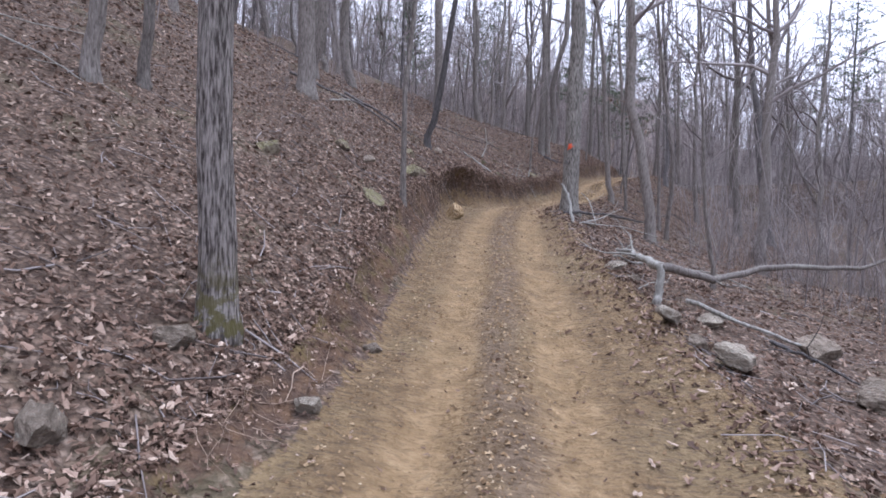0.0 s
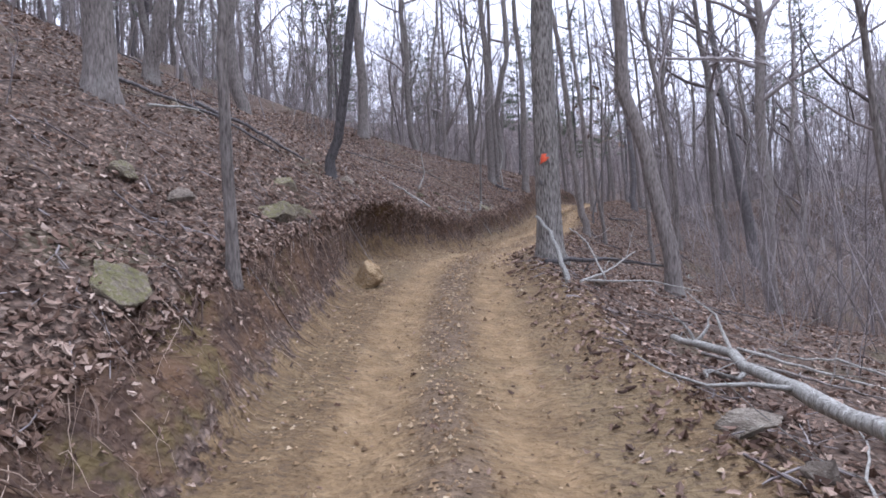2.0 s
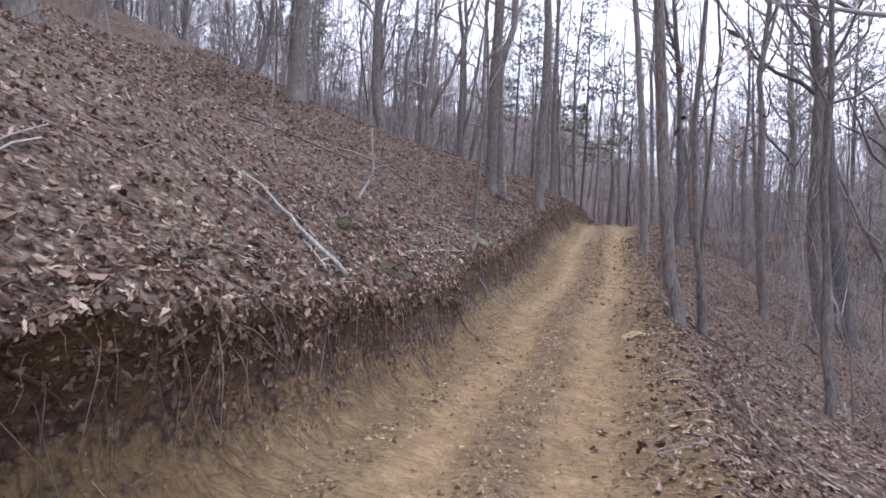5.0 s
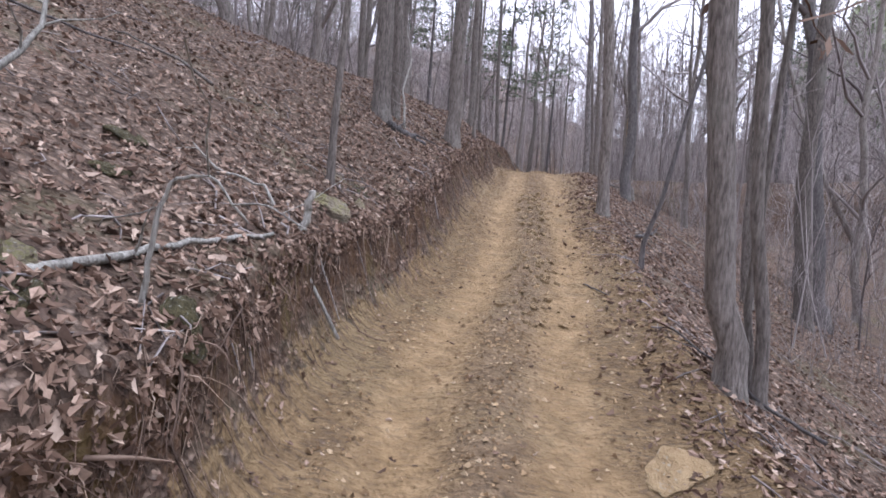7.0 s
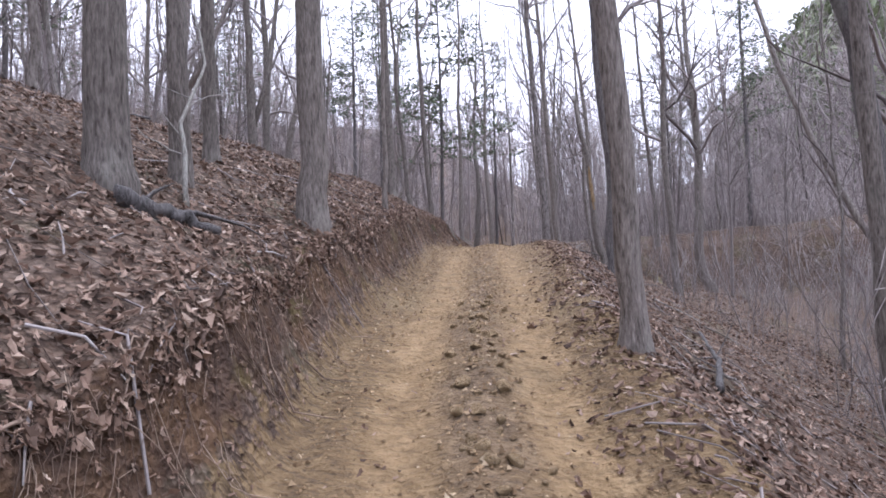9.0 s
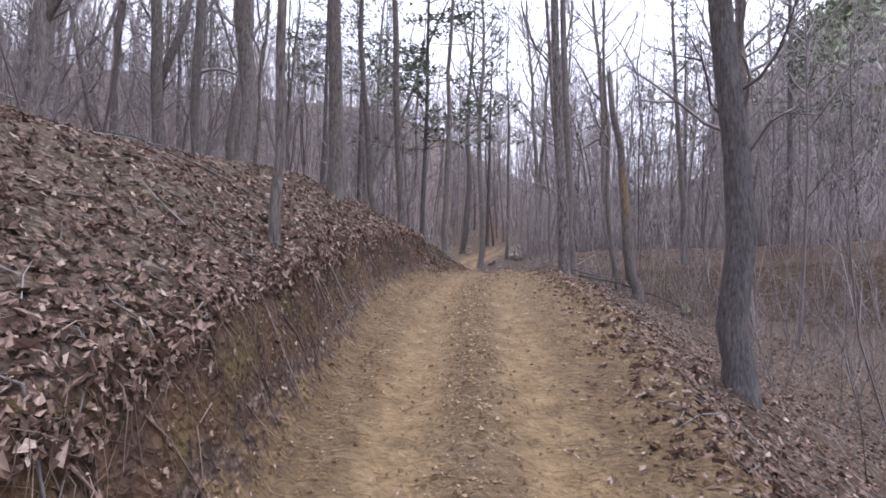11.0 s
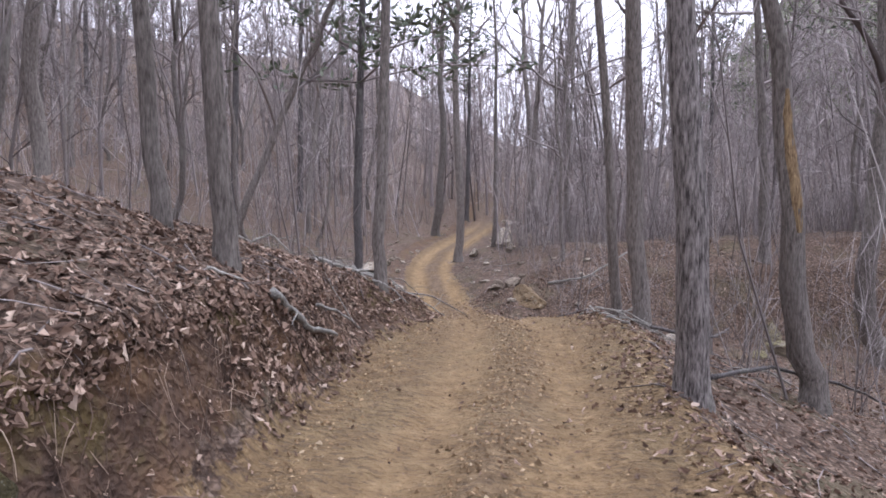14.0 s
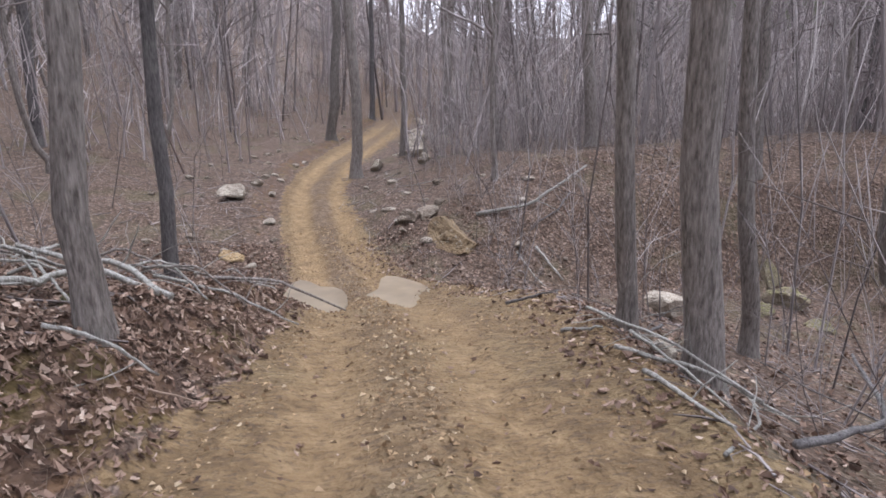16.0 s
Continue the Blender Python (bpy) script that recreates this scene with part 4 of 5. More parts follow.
# ---- leaf litter, roots and crumbs ----
def leaf_litter():
    rng = np.random.default_rng(41)
    n = 250000
    s = rng.uniform(-1, 57, n)
    kind = rng.random(n)
    foot, edge = bank_foot(s), road_edge(s)
    u = bank_top(s) + 0.1 - 9 * rng.random(n) ** 1.8
    u = np.where(kind > 0.62, edge - 0.1 + 7.8 * rng.random(n) ** 1.7 + 0.28 * rng.standard_normal(n), u)
    u = np.where(kind > 0.935 - 0.1 * (s > 43), foot + (bank_top(s) - foot) * rng.random(n) ** 0.55, u)
    u = np.where(kind > 0.988, rng.uniform(-1.2, 1.6, n), u)
    x, y, z = ground_z(s, u)
    _, _, zx = ground_z(s, u + 0.05)
    _, _, zy = ground_z(s + 0.05, u)
    i = np.clip(((s + S0) / STEP).astype(int), 0, len(CX) - 1)
    right = np.stack([NX[i], NY[i], (zx - z) / 0.05], -1)
    ahead = np.stack([-NY[i], NX[i], (zy - z) / 0.05], -1)
    up = np.cross(right, ahead)
    up /= np.linalg.norm(up, axis=1, keepdims=True)
    up = up + 0.33 * rng.standard_normal((n, 3))
    up /= np.linalg.norm(up, axis=1, keepdims=True)
    d = np.cross(up, rng.standard_normal((n, 3)))
    d /= np.linalg.norm(d, axis=1, keepdims=True)
    w = np.cross(up, d)
    size = ((0.034 + 0.05 * rng.random(n) ** 1.6) * np.where(kind > 0.935, 0.62, 1) * (1 + 0.45 * ramp((np.abs(u) - 4) / 5)))[:, None]
    c = np.stack([x, y, z], -1) + up * (0.006 + 0.022 * rng.random((n, 1)))
    curl, roll, wide = rng.uniform(-0.5, 0.9, (n, 1)), rng.uniform(-0.6, 1.3, (n, 1)), rng.uniform(0.13, 0.3, (n, 1))

    def spot(a, b):
        """A place on the leaf, a along its midrib and b across it, both from -1 to 1."""
        return c + d * size * 0.55 * a + w * size * wide * b + up * size * (curl * 0.5 * a * a + roll * abs(b) * wide * 1.6)

    near = np.abs(u) < 3.2
    g = Shape()
    lobe = lambda a, b: c + d * size * 0.55 * (a + 0.16 * rng.standard_normal((n, 1))) + w * size * wide * (b * rng.uniform(0.75, 1.35, (n, 1))) + up * size * (curl * 0.5 * a * a + roll * abs(b) * wide * rng.uniform(0.7, 1.7, (n, 1)))
    v = np.stack([spot(-1, 0), lobe(-0.45, 0.95), lobe(-0.05, 0.42), lobe(0.4, 1.1), spot(1, 0), lobe(0.45, -1.1), lobe(0.0, -0.42), lobe(-0.4, -0.95)], 1)
    full = v[near].reshape(-1, 3)
    k = int(near.sum())
    g.add(full, ((np.arange(k) * 8)[:, None, None] + np.array([[0, 4, 3, 2, 1], [0, 7, 6, 5, 4]])).reshape(-1, 5))
    v = np.stack([spot(-1, 0), spot(0.1, 1), spot(1, 0), spot(-0.1, -1)], 1)[~near].reshape(-1, 3)
    g.add(v, ((np.arange(n - k) * 4)[:, None, None] + np.array([[0, 2, 1], [0, 3, 2]])).reshape(-1, 3))
    return tagged(new("leaf_litter", g.mesh("leaf_litter", LEAF, False)), "curled dry brown leaves covering the forest floor", "leaves", kind="stuff")


def hanging_roots():
    """Bared roots and rootlets: some creep down the cut bank, most hang free from the mat at its top."""
    rng = np.random.default_rng(43)
    g = Shape()
    k = np.linspace(0, 1, 5)
    for n in range(3600):
        s = rng.uniform(3, 51)
        foot, top, high = float(bank_foot(s)), float(bank_top(s)), float(bank_height(s))
        r = rng.uniform(0.0012, 0.0035) if rng.random() < 0.95 else rng.uniform(0.005, 0.011)
        if n % 2 or (s > 26 and rng.random() < 0.55):
            begin, size, way = rng.random() ** 1.4 * 0.75, rng.uniform(0.1, 0.5), rng.normal() * 1.15
            u = top - 0.12 + (foot - top + 0.1) * begin + size * np.cos(way) * k * 0.8 + 0.02 * rng.standard_normal(5)
            ss = s + size * np.sin(way) * k + np.cumsum(rng.standard_normal(5) * 0.05)
            x, y, z = ground_z(ss, np.minimum(u, foot + 0.12))
            p = np.stack([x, y, z + 0.006 + 0.06 * rng.random() * np.sin(k * 3.1)], -1)
        else:
            x, y, z = (float(v[0]) for v in ground_z(np.array([s]), np.array([top + (foot - top) * rng.uniform(0.02, 0.3)])))
            i = int(np.clip((s + S0) / STEP, 0, len(CX) - 1))
            out, drop, drift = rng.uniform(0.03, 0.16), high * rng.uniform(0.1, 0.7), rng.normal() * 0.26
            side = np.cumsum(rng.standard_normal(5) * 0.018)
            p = np.stack([x + NX[i] * out * np.sqrt(k) - NY[i] * (drift * k + side), y + NY[i] * out * np.sqrt(k) + NX[i] * (drift * k + side), z + 0.02 - drop * k ** 1.3], -1)
        tube(g, p, np.linspace(r, r * 0.4, 5), 3, False)
    tagged(new("hanging_roots", g.mesh("hanging_roots", ROOT)), "thin bared roots hanging down the cut earth bank", "roots", kind="stuff")


def twig_litter():
    """Short broken twigs strewn through the leaves."""
    rng = np.random.default_rng(45)
    g = Shape()
    n = 6500
    s = rng.uniform(-1, 64, n)
    left = rng.random(n) < 0.55
    u = np.where(left, bank_top(s) + 0.1 - 8 * rng.random(n) ** 1.6, road_edge(s) - 0.1 + 7 * rng.random(n) ** 1.5)
    a, size = rng.uniform(0, 6.283, n), 0.12 + 0.6 * rng.random(n) ** 2
    k = np.array([-0.5, 0.0, 0.5])
    ss = s[:, None] + size[:, None] * np.sin(a)[:, None] * k + 0.02 * rng.standard_normal((n, 3))
    uu = u[:, None] + size[:, None] * np.cos(a)[:, None] * k + 0.02 * rng.standard_normal((n, 3))
    x, y, z = ground_z(ss.ravel(), uu.ravel())
    p = np.stack([x, y, z + 0.015 + 0.05 * rng.random(3 * n) * np.repeat(rng.random(n), 3)], -1).reshape(n, 3, 3)
    for q, r in zip(p, 0.003 + 0.007 * rng.random(n) ** 2):
        tube(g, q, [r, r * 0.9, r * 0.5], 3, False)
    tagged(new("twig_litter", g.mesh("twig_litter", TWIG)), "short broken twigs strewn through the dry leaves", "twigs", kind="stuff")


def crumbs():
    """Clay crumbs and gravel, thickest between the tyre tracks and along the verges."""
    rng = np.random.default_rng(47)
    n = 46000
    s = rng.uniform(-1, 58, n)
    k = rng.random(n)
    u = np.where(k < 0.45, rut_centre(s) + 0.17 * rng.standard_normal(n), np.where(k < 0.6, bank_foot(s) + 0.18 * np.abs(rng.standard_normal(n)), np.where(k < 0.88, road_edge(s) - 0.1 + 0.3 * rng.standard_normal(n), rng.uniform(-1.1, 1.4, n))))
    x, y, z = ground_z(s, u)
    v0 = np.array([(1, 0, 0), (-0.5, 0.87, 0), (-0.5, -0.87, 0), (0.2, 0.1, 0.8), (0, 0, -0.5)], float)
    f0 = np.array([[0, 1, 3], [1, 2, 3], [2, 0, 3]])
    size = 0.006 + 0.018 * rng.random(n) ** 3
    v = v0[None] * (1 + 0.35 * rng.standard_normal((n, 5, 3))) * size[:, None, None]
    a = rng.random(n) * 6.283
    c, q = np.cos(a)[:, None], np.sin(a)[:, None]
    v = np.stack([v[..., 0] * c - v[..., 1] * q + x[:, None], v[..., 0] * q + v[..., 1] * c + y[:, None], v[..., 2] + z[:, None] + size[:, None] * 0.2], -1)
    f = (np.arange(n) * 5)[:, None, None] + f0
    tagged(new("road_crumbs", np_mesh("road_crumbs", v.reshape(-1, 3), f.reshape(-1, 3), CLOD, False)), "clay crumbs and gravel on the dirt track", "gravel", kind="stuff")


leaf_litter()
hanging_roots()
crumbs()
twig_litter()


# ---- the marked tree, the leaning tree and the snags ----
def marked_tree():
    tree = bare_tree(501, 2.86, 14.02, 0.38, 19, (-0.01, 0.0), 0.02, 0.45, 18, 4, 20, 0.0, BARK_OAK, "thick oak marked with an orange-red paint blaze beside the track")
    z0 = tree.location.z
    rng = np.random.default_rng(3)
    for at, wide, mat, name, label in ((3.58 - z0, 0.062, PAINT, "paint_mark", "orange-red painted blaze"), (3.22 - z0, 0.035, BARK_DARK, "knot", "small dark bark knot")):
        s = Shape()
        turn = -2.0 if mat is PAINT else -2.35
        rings, m = 4, 14
        k = np.arange(m) / m * 2 * np.pi
        edge = 1 + 0.22 * rng.standard_normal(m)
        v = [(0, 0)] + [(wide * r / rings * e * np.cos(a), 1.05 * wide * r / rings * e * np.sin(a)) for r in range(1, rings + 1) for a, e in zip(k, edge)]
        lift = [0.024 if mat is BARK_DARK else 0.012] + [(0.012 if mat is PAINT else 0.02) * (1.0 - 0.9 * (r == rings)) for r in range(1, rings + 1) for _ in range(m)]
        rad = 0.185
        pts = [((rad + h) * np.cos(turn + a / rad), (rad + h) * np.sin(turn + a / rad), at + b) for (a, b), h in zip(v, lift)]
        f = [(0, 1 + j, 1 + (j + 1) % m, -1) for j in range(m)]
        for r in range(rings - 1):
            f += [(1 + r * m + j, 1 + (r + 1) * m + j, 1 + (r + 1) * m + (j + 1) % m, 1 + r * m + (j + 1) % m) for j in range(m)]
        s.add(pts, f)
        part(name, s, mat, [c for c in tree.children if c.name.startswith("trunk")][0], label)


def snag(seed, x, y, thick, tall, lean, kink, label, rot=None, mat=None):
    """A dead, broken trunk with a splintered top."""
    rng = np.random.default_rng(seed)
    tree = new("dead_snag")
    tree.location = (x, y, height(x, y) - 0.03)
    line = trunk_line(rng, tall, lean, 0.05, kink)
    rad = trunk_radii(line, thick / 2, tall * 1.7)
    t = Shape()
    tube(t, line, rad, 14, True, 0.07, rng)
    part("trunk", t, mat or BARK, tree)
    s = Shape()
    for k in range(7):
        a = k / 7 * 6.283
        o = line[-1] + 0.7 * rad[-1] * np.array([np.cos(a), np.sin(a), -0.6])
        tube(s, [o, o + np.array([lean[0] * 0.2, lean[1] * 0.2, 0.1 + 0.3 * rng.random()])], [rad[-1] * 0.4, 0.006], 4)
    part("splinter", s, BARK_PALE, tree, "pale splintered break")
    if rot:
        lo, hi, turn = rot
        g, n, m = Shape(), 12, 7
        pts, f = [], []
        for i in range(n):
            h = lo + (hi - lo) * i / (n - 1)
            c = np.array([np.interp(h, line[:, 2], line[:, k]) for k in range(3)])
            r = np.interp(h, line[:, 2], rad) * 1.04 + 0.006
            w = 0.6 * np.sin(np.pi * (0.08 + 0.88 * i / (n - 1))) ** 0.6 * (1 + 0.15 * rng.standard_normal())
            for j in range(m):
                a = turn + w * (j / (m - 1) * 2 - 1)
                e = r * (0.9 if j in (0, m - 1) else 1 + 0.03 * rng.standard_normal())
                pts.append((c[0] + e * np.cos(a), c[1] + e * np.sin(a), h))
        for i in range(n - 1):
            f += [(i * m + j, i * m + j + 1, (i + 1) * m + j + 1, (i + 1) * m + j) for j in range(m - 1)]
        g.add(pts, f)
        part("rotten_wood", g, ROTTEN, tree, "bared orange-brown rotten wood")
    return tagged(tree, label, "dead tree")


marked_tree()
bare_tree(502, -0.5, 15.9, 0.18, 12, (0.19, -0.05), 0.04, 0.5, 9, 4, 10, 0.16, BARK_DARK, "dark leaning crooked tree on the bank above the track")
snag(503, 17.5, 42.28, 0.27, 5.8, (-0.13, 0.05), 0.04, "broken dead trunk with orange rotten wood laid bare", (1.95, 3.5, -1.9), BARK)
snag(504, -3.6, 22.9, 0.36, 7.5, (-0.1, 0.02), 0.25, "crooked broken trunk high on the leafy slope")
pine_tree(515, 14.4, 50.5, 0.2, 17, 0.3)
pine_tree(505, 12.5, 62.0, 0.3, 19)
pine_tree(506, 16.2, 70.0, 0.32, 21)
pine_tree(507, 21.5, 84.0, 0.34, 22)
pine_tree(508, 27.5, 74.0, 0.3, 19)
pine_tree(509, -12.0, 38.0, 0.32, 20)
pine_tree(510, -4.0, 52.0, 0.32, 21)
pine_tree(511, 34.0, 52.0, 0.34, 19, 0.35)
pine_tree(512, 40.0, 66.0, 0.34, 20, 0.35)
_pines = [pine_tree(513, -16.0, 46.0, 0.3, 19, 0.35), pine_tree(514, -22.0, 58.0, 0.34, 21, 0.35)]
_rng = np.random.default_rng(67)
for k in range(20):
    _x, _y, _z = ground_z(np.array([_rng.uniform(14, 92)]), np.array([_rng.uniform(-56, -19)]))
    copy_thing(_pines[k % 2], Matrix.LocRotScale((float(_x[0]), float(_y[0]), float(_z[0]) - 0.05), Euler((0, 0, _rng.uniform(0, 6.28))), Vector((1, 1, 1)) * _rng.uniform(0.8, 1.15)))


# ---- rocks ----
def rock(seed, x, y, size, mat, label, flat=0.6, sunk=0.3, name="rock", group="", lift=0.0, fine=4):
    rng = np.random.default_rng(seed)
    bm = bmesh.new()
    bmesh.ops.create_icosphere(bm, subdivisions=fine, radius=1.0)
    off = Vector(rng.uniform(-50, 50, 3))
    planes = [(Vector(rng.standard_normal(3)).normalized(), rng.uniform(0.4, 0.75)) for _ in range(11)]
    for v in bm.verts:
        p = v.co.copy()
        for d, k in planes:
            over = p.dot(d) - k
            if over > 0:
                p -= d * over * 0.97
        p *= 1.25 + 0.16 * noise.noise(p * 2.2 + off) + 0.1 * noise.noise(p * 5 + off) + 0.05 * noise.noise(p * 11 + off)
        v.co = p
    me = bpy.data.meshes.new(name)
    bm.to_mesh(me)
    bm.free()
    me.materials.append(mat)
    for p in me.polygons:
        p.use_smooth = False
    ob = new(name, me)
    up = Vector((height(x - 0.25, y) - height(x + 0.25, y), height(x, y - 0.25) - height(x, y + 0.25), 0.5)).normalized()
    turn = Euler((0.15 * rng.standard_normal(), 0.15 * rng.standard_normal(), rng.random() * 6.28)).to_quaternion()
    place = Vector((x, y, height(x, y) + lift)) + up * size * flat * (0.5 - sunk)
    ob.matrix_basis = Matrix.LocRotScale(place, up.to_track_quat("Z", "Y") @ turn, (size * 0.5, size * 0.5 * rng.uniform(0.65, 0.95), size * 0.5 * flat))
    return tagged(ob, label, "rock", group)


GREY, MOSS, PALE = "grey-brown rock half sunk in dry leaves", "mossy flat rock on the leafy bank", "pale angular rock beside the track"
for k, (x, y, size, mat, label) in enumerate([
        (-1.72, 4.0, 0.3, ROCK, GREY), (-1.85, 2.75, 0.3, ROCK, GREY), (-0.86, 3.95, 0.17, ROCK_PALE, GREY), (-0.57, 5.25, 0.16, ROCK, GREY),
        (2.45, 5.05, 0.3, ROCK_PALE, PALE), (3.74, 6.0, 0.5, ROCK, GREY), (3.4, 4.75, 0.45, ROCK, GREY), (2.22, 5.98, 0.26, ROCK_PALE, PALE),
        (2.82, 6.33, 0.22, ROCK_PALE, PALE), (2.3, 5.4, 0.2, ROCK, GREY), (2.28, 8.1, 0.24, ROCK_PALE, PALE), (2.42, 7.75, 0.18, ROCK, GREY),
        (-2.44, 8.3, 0.45, ROCK_MOSSY, MOSS), (-1.06, 8.85, 0.36, ROCK_MOSSY, MOSS), (-1.4, 10.9, 0.24, ROCK, GREY), (-1.85, 10.8, 0.3, ROCK_MOSSY, MOSS), (-0.68, 11.95, 0.5, ROCK_MOSSY, MOSS), (-0.8, 13.25, 0.38, ROCK_MOSSY, MOSS), (-0.5, 12.45, 0.34, ROCK_MOSSY, MOSS),
        (-0.26, 16.02, 0.25, ROCK_PALE, GREY), (2.05, 21.05, 0.22, ROCK_MOSSY, MOSS), (3.28, 23.9, 0.42, ROCK_MOSSY, MOSS), (3.7, 24.6, 0.25, ROCK_MOSSY, MOSS),
        (2.9, 12.08, 0.2, ROCK, GREY), (11.5, 40.55, 0.15, CLAY, "ochre clay lump at the foot of the bank"), (10.5, 39.6, 0.12, ROCK, GREY), (9.3, 37.4, 0.14, ROCK, GREY),
        (17.1, 44.95, 0.22, ROCK_PALE, PALE), (20.85, 58.45, 0.42, ROCK_PALE, PALE), (21.7, 57.2, 0.4, ROCK_PALE, PALE), (22.9, 60.2, 0.7, ROCK_PALE, PALE), (23.4, 60.9, 0.6, ROCK_PALE, PALE),
        (22.4, 59.1, 0.5, ROCK_PALE, PALE), (24.6, 63.4, 0.6, ROCK_PALE, PALE), (25.8, 65.3, 0.6, ROCK_PALE, PALE), (16.4, 56.8, 0.55, ROCK_PALE, PALE),
        (19.15, 53.05, 0.45, ROCK, GREY), (19.5, 52.9, 0.4, ROCK, GREY), (17.45, 57.25, 0.2, ROCK_PALE, PALE), (17.3, 58.0, 0.24, ROCK_PALE, PALE), (28.5, 70.3, 0.6, ROCK_PALE, PALE), (24.4, 48.2, 0.75, ROCK_MOSSY, MOSS), (23.4, 48.1, 0.55, ROCK_MOSSY, MOSS), (24.9, 48.9, 0.6, ROCK_MOSSY, MOSS), (23.9, 47.3, 0.5, ROCK_MOSSY, MOSS), (21.1, 48.2, 0.6, ROCK_PALE, PALE)]):
    rock(600 + k, x, y, size * (1.2 if mat is ROCK_PALE else 1.0), mat, label, 0.62, 0.12 if mat is ROCK_PALE else 0.46 if mat is ROCK_MOSSY else 0.2, "rock", "rocks along the track")
rock(660, 0.14, 13.0, 0.42, CLAY, "large yellow clay clod at the bank's foot", 1.3, 0.25, "clay_clod")
rock(662, 19.42, 51.85, 1.15, EARTH, "ochre clay hump in the bank beside the crossing", 0.5, 0.62, "clay_boulder")
rock(663, 15.6, 53.2, 0.55, CLAY, "ochre clay hump at the edge of the crossing", 0.4, 0.35, "clay_hump")
for k, (x, y, size) in enumerate([(2.19, 20.85, 0.5), (1.9, 23.25, 0.42), (2.6, 21.2, 0.34), (1.95, 22.55, 0.36), (1.75, 19.55, 0.46), (1.2, 20.1, 0.4), (1.95, 21.0, 0.3), (13.5, 46.1, 0.42), (3.74, 25.05, 0.36), (10.5, 39.95, 0.3)]):
    rock(670 + k, x, y, 0.8 * size, MOSS_GREEN, "low cushion of olive green moss on the bank", 0.2, 0.42, "moss_cushion", "moss cushions on the bank")
rock(661, 5.0, 21.2, 0.55, CLAY, "flat slab of yellow clay pressed into the track", 0.1, 0.46, "clay_slab")
_rng = np.random.default_rng(71)
for k in range(110):
    _s = _rng.choice([28.0, 29.2, 30.4, 31.2, 26.2, 24.8]) + _rng.normal() * 0.5
    _x, _y, _z = ground_xy(np.array([_s]), np.array([0.02 + 0.15 * _rng.normal()]))
    rock(700 + k, float(_x[0]), float(_y[0]), _rng.uniform(0.035, 0.12), CLAY, "small ochre stone between the tyre tracks", 0.6, 0.3, "stone", "stones between the tyre tracks", 0.0, 2)


_models = [rock(1000 + k, 16.6 + 0.5 * k, 60.5 + 0.4 * k, 0.2, (ROCK_PALE, ROCK, ROCK_PALE)[k % 3], "pale broken stone strewn beside the rising track", 0.55, 0.2, "stone", "stones beside the rising track", 0.0, 2) for k in range(6)]
for k in range(90):
    _s, _u = _rng.uniform(54.5, 74), _rng.uniform(1.0, 4.2) * (1 if k % 2 else -1)
    _x, _y, _z = ground_z(np.array([_s]), np.array([_u]))
    _m = _models[k % 6]
    copy_thing(_m, Matrix.LocRotScale((float(_x[0]), float(_y[0]), float(_z[0]) + 0.02), Euler((0, 0, _rng.uniform(0, 6.28))), Vector((1, 1, 1)) * _rng.uniform(0.4, 1.6)))


# ---- fallen wood ----
def branch(seed, points, thick, mat, label, name="fallen_branch", twigs=0, taper=0.5, group=""):
    """A fallen branch through points given as x, y and height over the ground."""
    rng = np.random.default_rng(seed)
    p = np.array([(x, y, height(x, y) + h) for x, y, h in points])
    k = np.linspace(0, len(p) - 1, 4 * len(p))
    q = np.stack([np.interp(k, np.arange(len(p)), p[:, n]) for n in range(3)], -1)
    q[1:-1] += rng.standard_normal((len(q) - 2, 3)) * thick * 0.14
    t = Shape()
    tube(t, q, np.linspace(thick / 2, thick / 2 * taper, len(q)), 8, True, 0.06, rng)
    ob = tagged(new(name, t.mesh(name, mat)), label, "branch", group)
    for _ in range(twigs):
        i = rng.integers(2, len(q) - 1)
        s = Shape()
        d = rng.standard_normal(3) * np.array([1, 1, 0.5]) + np.array([0, 0, 0.35])
        b = bend(rng, q[i], d, rng.uniform(0.3, 0.9), 4, 0.2)
        tube(s, b, np.linspace(thick * 0.16, 0.003, 5), 4, False)
        part("twig", s, mat, ob)
    return ob


DEAD, BARE = "weathered grey fallen branch lying in the leaves", "pale barkless stick lying beside the track"
branch(801, [(2.41, 6.78, 0.42), (3.2, 7.3, 0.3), (4.6, 8.3, 0.55), (6.6, 9.6, 0.95), (8.4, 10.8, 1.35)], 0.1, BARK, "long fallen limb propped on its broken fork", "fallen_log", 3)
branch(802, [(2.36, 6.7, 0.0), (2.4, 6.76, 0.22), (2.41, 6.78, 0.46)], 0.1, BARK_PALE, "upright broken fork holding up the fallen limb", "broken_fork", 0, 0.8)
branch(803, [(2.44, 6.8, 0.42), (2.55, 7.9, 0.32), (2.85, 9.2, 0.2), (2.9, 10.2, 0.12)], 0.105, BARK_PALE, DEAD, "fallen_branch", 4)
branch(804, [(2.6, 6.5, 0.2), (3.2, 6.2, 0.1), (3.9, 6.0, 0.05)], 0.05, BARK_PALE, BARE)
branch(805, [(3.2, 5.9, 0.1), (3.35, 5.45, 0.12), (3.6, 5.2, 0.05)], 0.04, BARK_DARK, DEAD, "fallen_branch", 2)
branch(806, [(2.5, 11.9, 0.0), (2.6, 12.9, 0.45), (2.62, 13.8, 0.62)], 0.07, BARK_PALE, "pale stick leaning against the marked tree", "leaning_stick", 0, 0.6)
branch(807, [(2.6, 13.3, 0.05), (3.6, 13.7, 0.3), (4.8, 14.4, 0.45)], 0.07, BARK_DARK, DEAD, "fallen_branch", 2)
